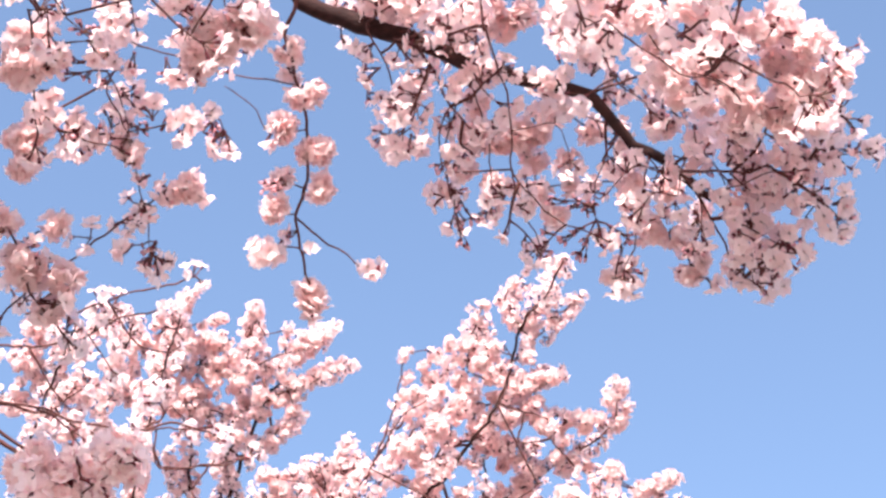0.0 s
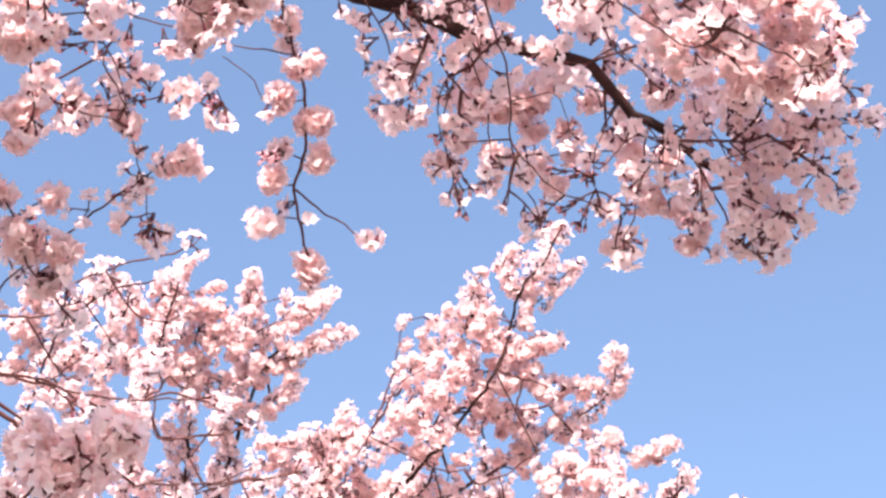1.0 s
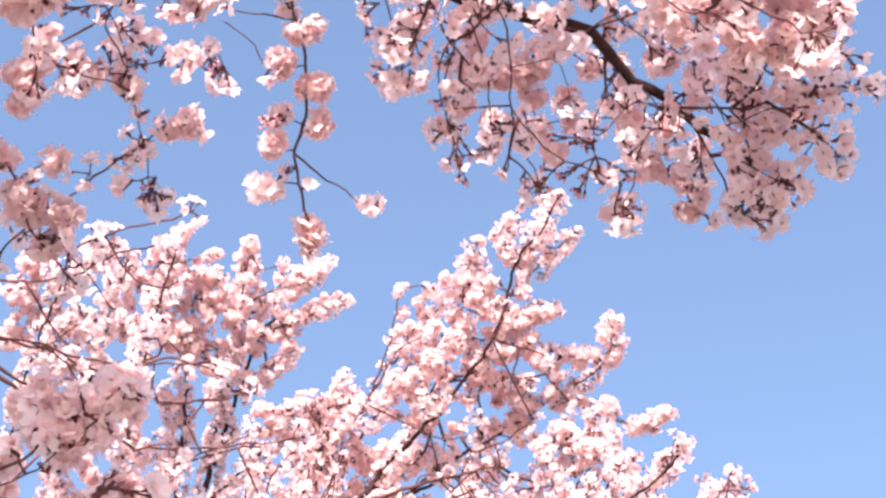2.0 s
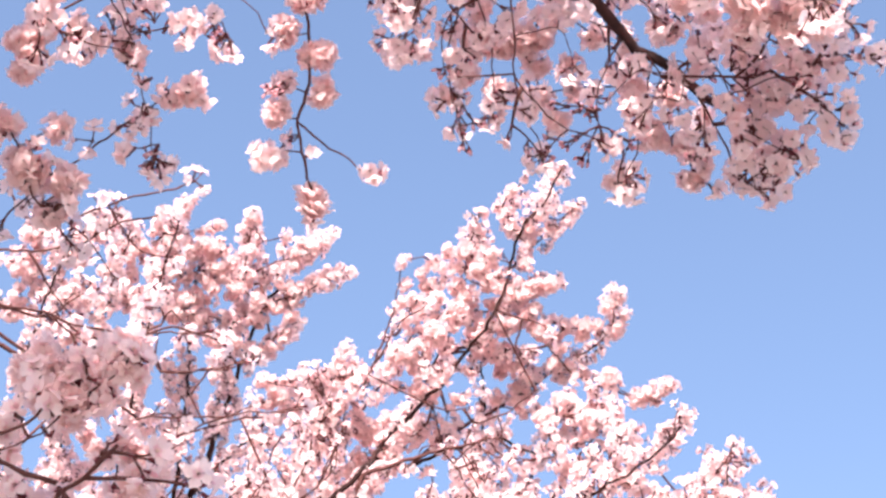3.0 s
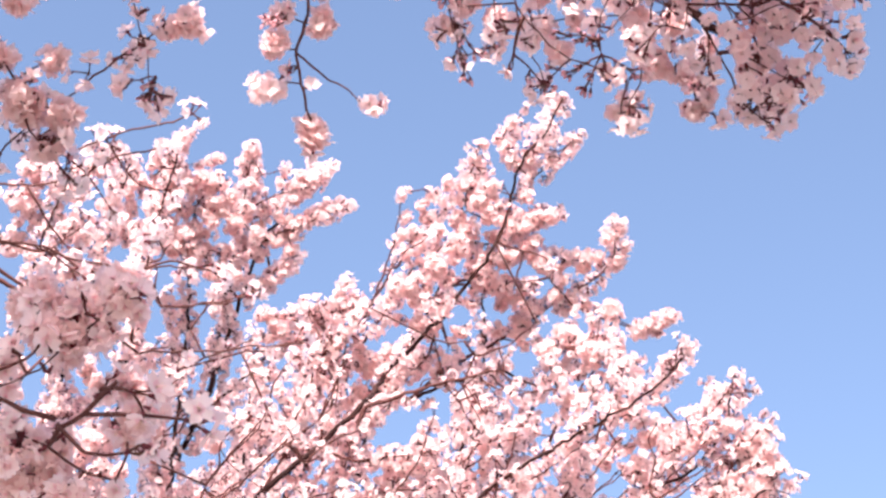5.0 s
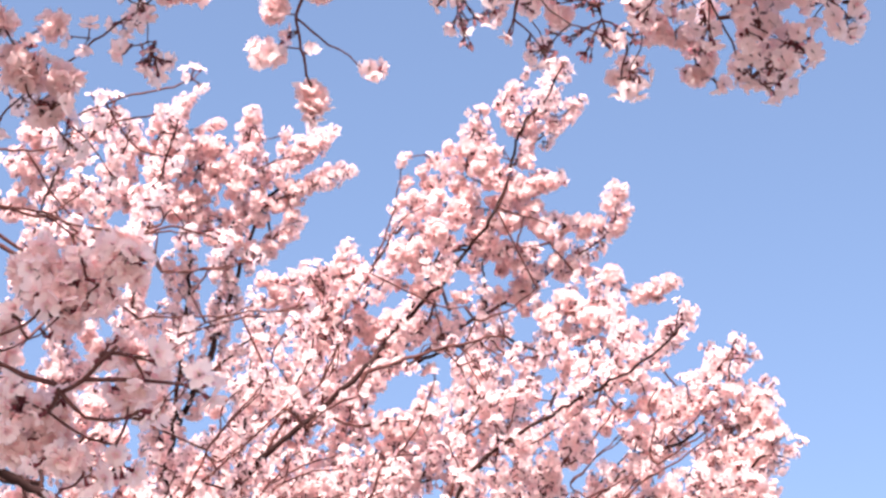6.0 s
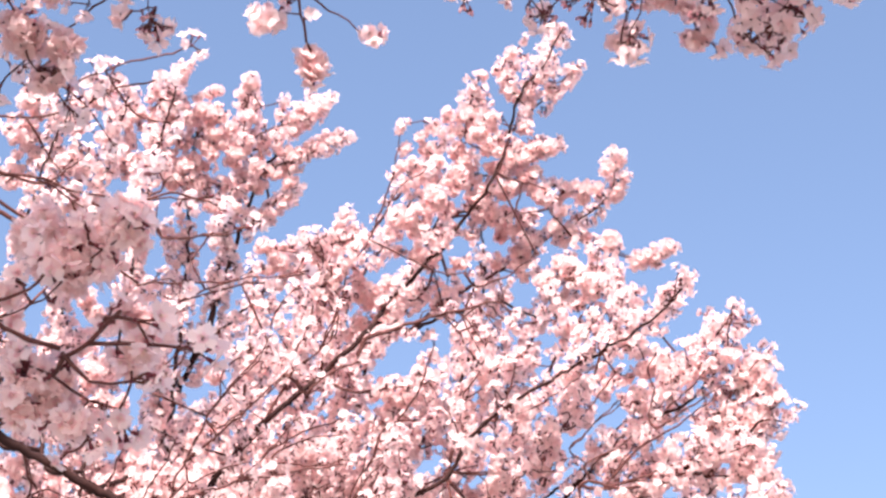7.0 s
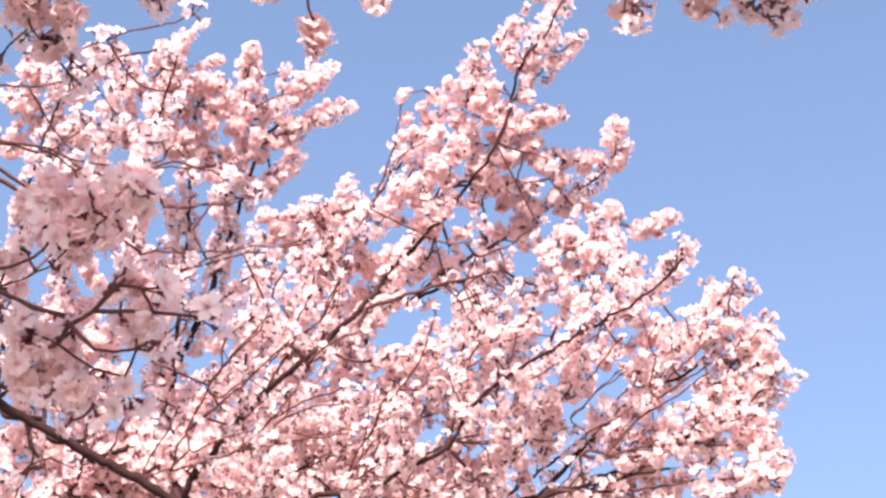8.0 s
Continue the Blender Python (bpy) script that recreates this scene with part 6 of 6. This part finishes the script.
bough(far, "branch", [(-0.145, 4.953, 4.034), (-0.098, 4.965, 4.010), (0.012, 4.970, 4.002)], 0.0032, 0.0024, 2)
bough(far, "branch", [(-0.011, 4.909, 4.125), (0.092, 4.911, 4.117), (0.218, 4.901, 4.129), (0.296, 4.902, 4.117)], 0.0032, 0.0024, 2)
bough(far, "branch", [(0.026, 4.868, 4.202), (0.018, 4.842, 4.250), (0.010, 4.823, 4.285)], 0.0032, 0.0024, 2)
bough(far, "branch", [(0.133, 4.841, 4.249), (0.140, 4.818, 4.291), (0.140, 4.801, 4.321)], 0.0040, 0.0024, 2)
bough(far, "branch", [(0.359, 4.912, 4.090), (0.421, 4.915, 4.074), (0.515, 4.900, 4.084), (0.639, 4.885, 4.084)], 0.0048, 0.0024, 2)
bough(far, "branch", [(0.484, 4.905, 4.081), (0.593, 4.879, 4.108), (0.671, 4.857, 4.131), (0.748, 4.840, 4.140), (0.840, 4.818, 4.154)], 0.0048, 0.0024, 2)
bough(far, "branch", [(0.248, 4.976, 3.974), (0.311, 4.960, 3.999), (0.452, 4.943, 4.010), (0.514, 4.925, 4.035), (0.561, 4.914, 4.047)], 0.0095, 0.0024, 2)
bough(far, "branch", [(0.391, 4.885, 4.138), (0.469, 4.861, 4.170), (0.517, 4.841, 4.198), (0.564, 4.816, 4.234)], 0.0048, 0.0024, 2)
bough(far, "branch", [(0.587, 4.825, 4.212), (0.657, 4.796, 4.249), (0.719, 4.770, 4.280), (0.766, 4.747, 4.306)], 0.0048, 0.0024, 2)
bough(far, "branch", [(0.344, 4.870, 4.174), (0.407, 4.836, 4.228), (0.471, 4.801, 4.280)], 0.0032, 0.0024, 2)
bough(far, "branch", [(-0.033, 4.628, 4.611), (0.015, 4.634, 4.602), (0.054, 4.630, 4.607)], 0.0032, 0.0024, 2)
bough(far, "branch", [(0.094, 4.651, 4.573), (0.173, 4.634, 4.596), (0.221, 4.613, 4.625), (0.252, 4.597, 4.647)], 0.0048, 0.0024, 2)
bough(far, "branch", [(0.142, 4.477, 4.828), (0.158, 4.451, 4.864), (0.171, 4.423, 4.901)], 0.0040, 0.0024, 2)
bough(far, "branch", [(0.126, 4.481, 4.823), (0.190, 4.483, 4.818), (0.245, 4.490, 4.804), (0.276, 4.495, 4.794)], 0.0040, 0.0024, 2)
bough(far, "branch", [(-0.215, 4.577, 4.683), (-0.159, 4.525, 4.762), (-0.111, 4.489, 4.814), (-0.051, 4.468, 4.845)], 0.0032, 0.0024, 2)
bough(far, "branch", [(-1.155, 4.773, 4.129), (-1.131, 4.813, 4.063), (-1.104, 4.845, 4.011)], 0.0040, 0.0024, 2)
bough(far, "branch", [(-1.218, 4.838, 3.970), (-1.160, 4.838, 3.999), (-1.101, 4.833, 4.036), (-1.041, 4.854, 4.021)], 0.0079, 0.0024, 2)
bough(far, "branch", [(-0.929, 4.854, 4.066), (-0.907, 4.836, 4.109), (-0.889, 4.817, 4.152)], 0.0048, 0.0024, 2)
bough(far, "branch", [(-0.768, 4.904, 4.021), (-0.739, 4.865, 4.106), (-0.700, 4.852, 4.143)], 0.0056, 0.0024, 2)
bough(far, "branch", [(-0.837, 4.895, 4.017), (-0.807, 4.867, 4.081), (-0.770, 4.844, 4.139), (-0.752, 4.822, 4.185), (-0.801, 4.803, 4.206)], 0.0032, 0.0024, 2)
bough(far, "branch", [(-0.787, 4.725, 4.350), (-0.743, 4.722, 4.366), (-0.717, 4.701, 4.409)], 0.0040, 0.0024, 2)
bough(far, "branch", [(-0.764, 4.694, 4.410), (-0.694, 4.696, 4.424), (-0.644, 4.693, 4.440)], 0.0032, 0.0024, 2)
bough(far, "branch", [(0.197, 4.531, 4.749), (0.253, 4.532, 4.743), (0.284, 4.525, 4.751)], 0.0040, 0.0024, 2)
bough(far, "branch", [(0.165, 4.677, 4.529), (0.181, 4.693, 4.502), (0.212, 4.709, 4.474)], 0.0032, 0.0024, 2)
bough(far, "branch", [(0.046, 4.696, 4.504), (0.086, 4.720, 4.463), (0.109, 4.736, 4.435)], 0.0032, 0.0024, 2)
bough(far, "branch", [(0.580, 4.777, 4.302), (0.565, 4.747, 4.357), (0.581, 4.726, 4.391)], 0.0032, 0.0024, 2)
bough(far, "branch", [(-0.444, 4.750, 4.381), (-0.413, 4.728, 4.423), (-0.389, 4.705, 4.465)], 0.0032, 0.0024, 2)
bough(far, "branch", [(-0.576, 4.893, 4.093), (-0.537, 4.882, 4.123), (-0.459, 4.881, 4.139)], 0.0032, 0.0024, 2)
bough(far, "branch", [(-0.459, 4.892, 4.119), (-0.365, 4.891, 4.135), (-0.271, 4.889, 4.151)], 0.0032, 0.0024, 2)
bough(far, "branch", [(-0.491, 4.875, 4.145), (-0.452, 4.860, 4.181), (-0.436, 4.835, 4.230)], 0.0032, 0.0024, 2)
blooms(near, (0.306, 1.793, 3.241), 0.015, 0.9)
blooms(near, (0.331, 1.800, 3.228), 0.020, 0.9)
blooms(near, (0.353, 1.813, 3.208), 0.018, 0.9)
blooms(near, (0.294, 1.801, 3.234), 0.014, 0.9)

bough(far, "branch", [(-0.224, 4.725, 4.448), (-0.160, 4.719, 4.463), (-0.081, 4.704, 4.490), (-0.001, 4.693, 4.508), (0.094, 4.680, 4.527), (0.149, 4.675, 4.533), (0.181, 4.686, 4.512)], 0.0090, 0.0034, 2)
bough(far, "twig", [(0.038, 4.692, 4.510), (0.062, 4.716, 4.470), (0.087, 4.737, 4.434)], 0.0036, 0.0020, 3)
bough(far, "twig", [(0.102, 4.682, 4.523), (0.125, 4.700, 4.493), (0.149, 4.712, 4.472)], 0.0034, 0.0020, 3)
bough(far, "twig", [(0.106, 4.699, 4.496), (0.173, 4.702, 4.488), (0.246, 4.702, 4.482)], 0.0036, 0.0020, 3)
bough(far, "twig", [(-0.081, 4.704, 4.490), (-0.062, 4.691, 4.511), (-0.033, 4.687, 4.519)], 0.0030, 0.0020, 3)
bough(far, "branch", [(0.256, 4.977, 3.970), (0.326, 4.960, 3.996), (0.420, 4.946, 4.010), (0.530, 4.927, 4.027), (0.615, 4.912, 4.037)], 0.0100, 0.0050, 3)
bough(far, "branch", [(0.375, 4.913, 4.086), (0.437, 4.914, 4.073), (0.530, 4.905, 4.072), (0.624, 4.887, 4.085), (0.717, 4.853, 4.125), (0.794, 4.824, 4.157)], 0.0056, 0.0026, 5)
bough(far, "branch", [(0.453, 4.890, 4.117), (0.547, 4.851, 4.173), (0.641, 4.816, 4.216), (0.735, 4.772, 4.272)], 0.0056, 0.0026, 5)
bough(far, "twig", [(-0.003, 4.913, 4.117), (0.092, 4.909, 4.122), (0.202, 4.902, 4.128)], 0.0038, 0.0024, 1)
bough(far, "twig", [(0.076, 4.909, 4.122), (0.115, 4.922, 4.096), (0.120, 4.932, 4.075)], 0.0030, 0.0020, 1)
bough(far, "twig", [(-0.145, 4.956, 4.027), (-0.098, 4.969, 4.002), (0.012, 4.972, 3.996)], 0.0038, 0.0024, 1)
bough(far, "twig", [(0.328, 4.874, 4.168), (0.407, 4.836, 4.228), (0.486, 4.800, 4.279)], 0.0036, 0.0022, 2)
bough(far, "twig", [(0.303, 4.962, 3.997), (0.335, 4.944, 4.028), (0.343, 4.934, 4.049)], 0.0036, 0.0022, 2)
bough(far, "twig", [(0.326, 4.959, 3.999), (0.358, 4.946, 4.020), (0.374, 4.937, 4.037)], 0.0036, 0.0022, 2)
bough(far, "twig", [(-0.844, 4.902, 4.000), (-0.882, 4.907, 3.975), (-0.912, 4.914, 3.949)], 0.0046, 0.0030, 1)
bough(far, "twig", [(-1.177, 4.767, 4.130), (-1.147, 4.796, 4.089), (-1.131, 4.827, 4.036), (-1.159, 4.848, 3.978), (-1.180, 4.868, 3.928)], 0.0050, 0.0030, 1)
bough(far, "twig", [(0.140, 4.841, 4.249), (0.156, 4.818, 4.290), (0.148, 4.802, 4.318)], 0.0036, 0.0022, 2)

# Bare stretches of the level branches
bough(side, "branch", [(-0.764, 2.567, 3.486), (-0.729, 2.581, 3.481), (-0.660, 2.599, 3.481), (-0.598, 2.624, 3.467), (-0.508, 2.642, 3.468), (-0.408, 2.651, 3.478)], 0.0037, 0.0019, 2)
bough(side, "branch", [(-0.765, 2.594, 3.449), (-0.730, 2.610, 3.440), (-0.691, 2.630, 3.426), (-0.652, 2.649, 3.413), (-0.607, 2.664, 3.405)], 0.0052, 0.0028, 2)
bough(side, "branch", [(-0.677, 2.595, 3.480), (-0.642, 2.610, 3.472), (-0.616, 2.627, 3.456)], 0.0023, 0.0019, 2)
bough(side, "branch", [(-0.509, 2.719, 3.352), (-0.436, 2.726, 3.360), (-0.354, 2.733, 3.367), (-0.279, 2.733, 3.380), (-0.252, 2.731, 3.386)], 0.0028, 0.0019, 2)
bough(side, "branch", [(-0.491, 2.704, 3.379), (-0.459, 2.720, 3.364), (-0.441, 2.729, 3.354)], 0.0019, 0.0014, 2)
bough(side, "branch", [(-0.472, 2.682, 3.418), (-0.390, 2.687, 3.429), (-0.349, 2.686, 3.439)], 0.0023, 0.0014, 2)
bough(side, "branch", [(-0.757, 2.736, 3.232), (-0.696, 2.754, 3.230), (-0.625, 2.769, 3.232)], 0.0033, 0.0023, 2)
blooms(far, (-1.366, 5.467, 4.357), 0.061)
blooms(far, (-1.340, 5.495, 4.313), 0.054)
blooms(far, (-1.292, 5.442, 4.442), 0.047)
blooms(far, (-0.976, 5.493, 4.467), 0.061)
blooms(far, (-0.958, 5.528, 4.406), 0.054)
blooms(far, (-1.116, 5.350, 4.682), 0.050)
blooms(far, (-1.351, 5.439, 4.421), 0.050)
blooms(far, (-1.046, 5.450, 4.525), 0.054)
blooms(far, (-1.232, 5.485, 4.385), 0.054)
blooms(far, (-1.163, 5.535, 4.312), 0.054)
blooms(far, (-1.021, 5.403, 4.620), 0.047)
blooms(far, (-0.733, 5.395, 4.716), 0.043)
blooms(far, (-1.117, 5.227, 4.887), 0.054)
blooms(far, (-1.100, 5.257, 4.843), 0.050)

# Sprigs of buds on the near tree
buds(near, (0.115, 1.946, 3.273))
buds(near, (0.130, 1.941, 3.278))
buds(near, (0.166, 1.932, 3.285))
buds(near, (0.181, 1.938, 3.276))
buds(near, (0.153, 1.906, 3.316))
buds(near, (0.180, 1.907, 3.312))
buds(near, (0.190, 1.912, 3.305))
buds(near, (0.221, 1.928, 3.283))
buds(near, (0.224, 1.947, 3.260))
buds(near, (0.314, 1.937, 3.257))
buds(near, (0.327, 1.934, 3.257))
buds(near, (0.438, 1.916, 3.252))
buds(near, (0.442, 1.923, 3.242))
buds(near, (0.352, 1.866, 3.329))
buds(near, (0.433, 1.856, 3.321))
buds(near, (0.461, 1.847, 3.322))
buds(near, (0.420, 1.827, 3.355))
buds(near, (0.512, 1.825, 3.331))
buds(near, (0.001, 1.874, 3.360))
buds(near, (0.023, 1.917, 3.311))
buds(near, (0.015, 1.934, 3.292))
buds(near, (0.278, 1.881, 3.328))
buds(near, (0.385, 1.879, 3.307))
buds(near, (-0.290, 1.726, 3.287))
buds(near, (-0.278, 1.737, 3.278))
buds(near, (-0.319, 1.723, 3.285))
buds(near, (-0.381, 1.722, 3.273))
buds(near, (-0.459, 1.659, 3.317))
buds(near, (-0.446, 1.668, 3.312))
buds(near, (-0.360, 1.825, 3.163))
buds(near, (-0.367, 1.832, 3.153))
buds(near, (-0.241, 1.976, 3.410))
buds(near, (-0.226, 1.979, 3.408))
buds(near, (-0.310, 1.719, 3.290))
buds(near, (-0.401, 1.726, 3.264))
buds(near, (-0.433, 1.636, 3.347))

for tree in (near, side, far):
    bloom_out(tree)
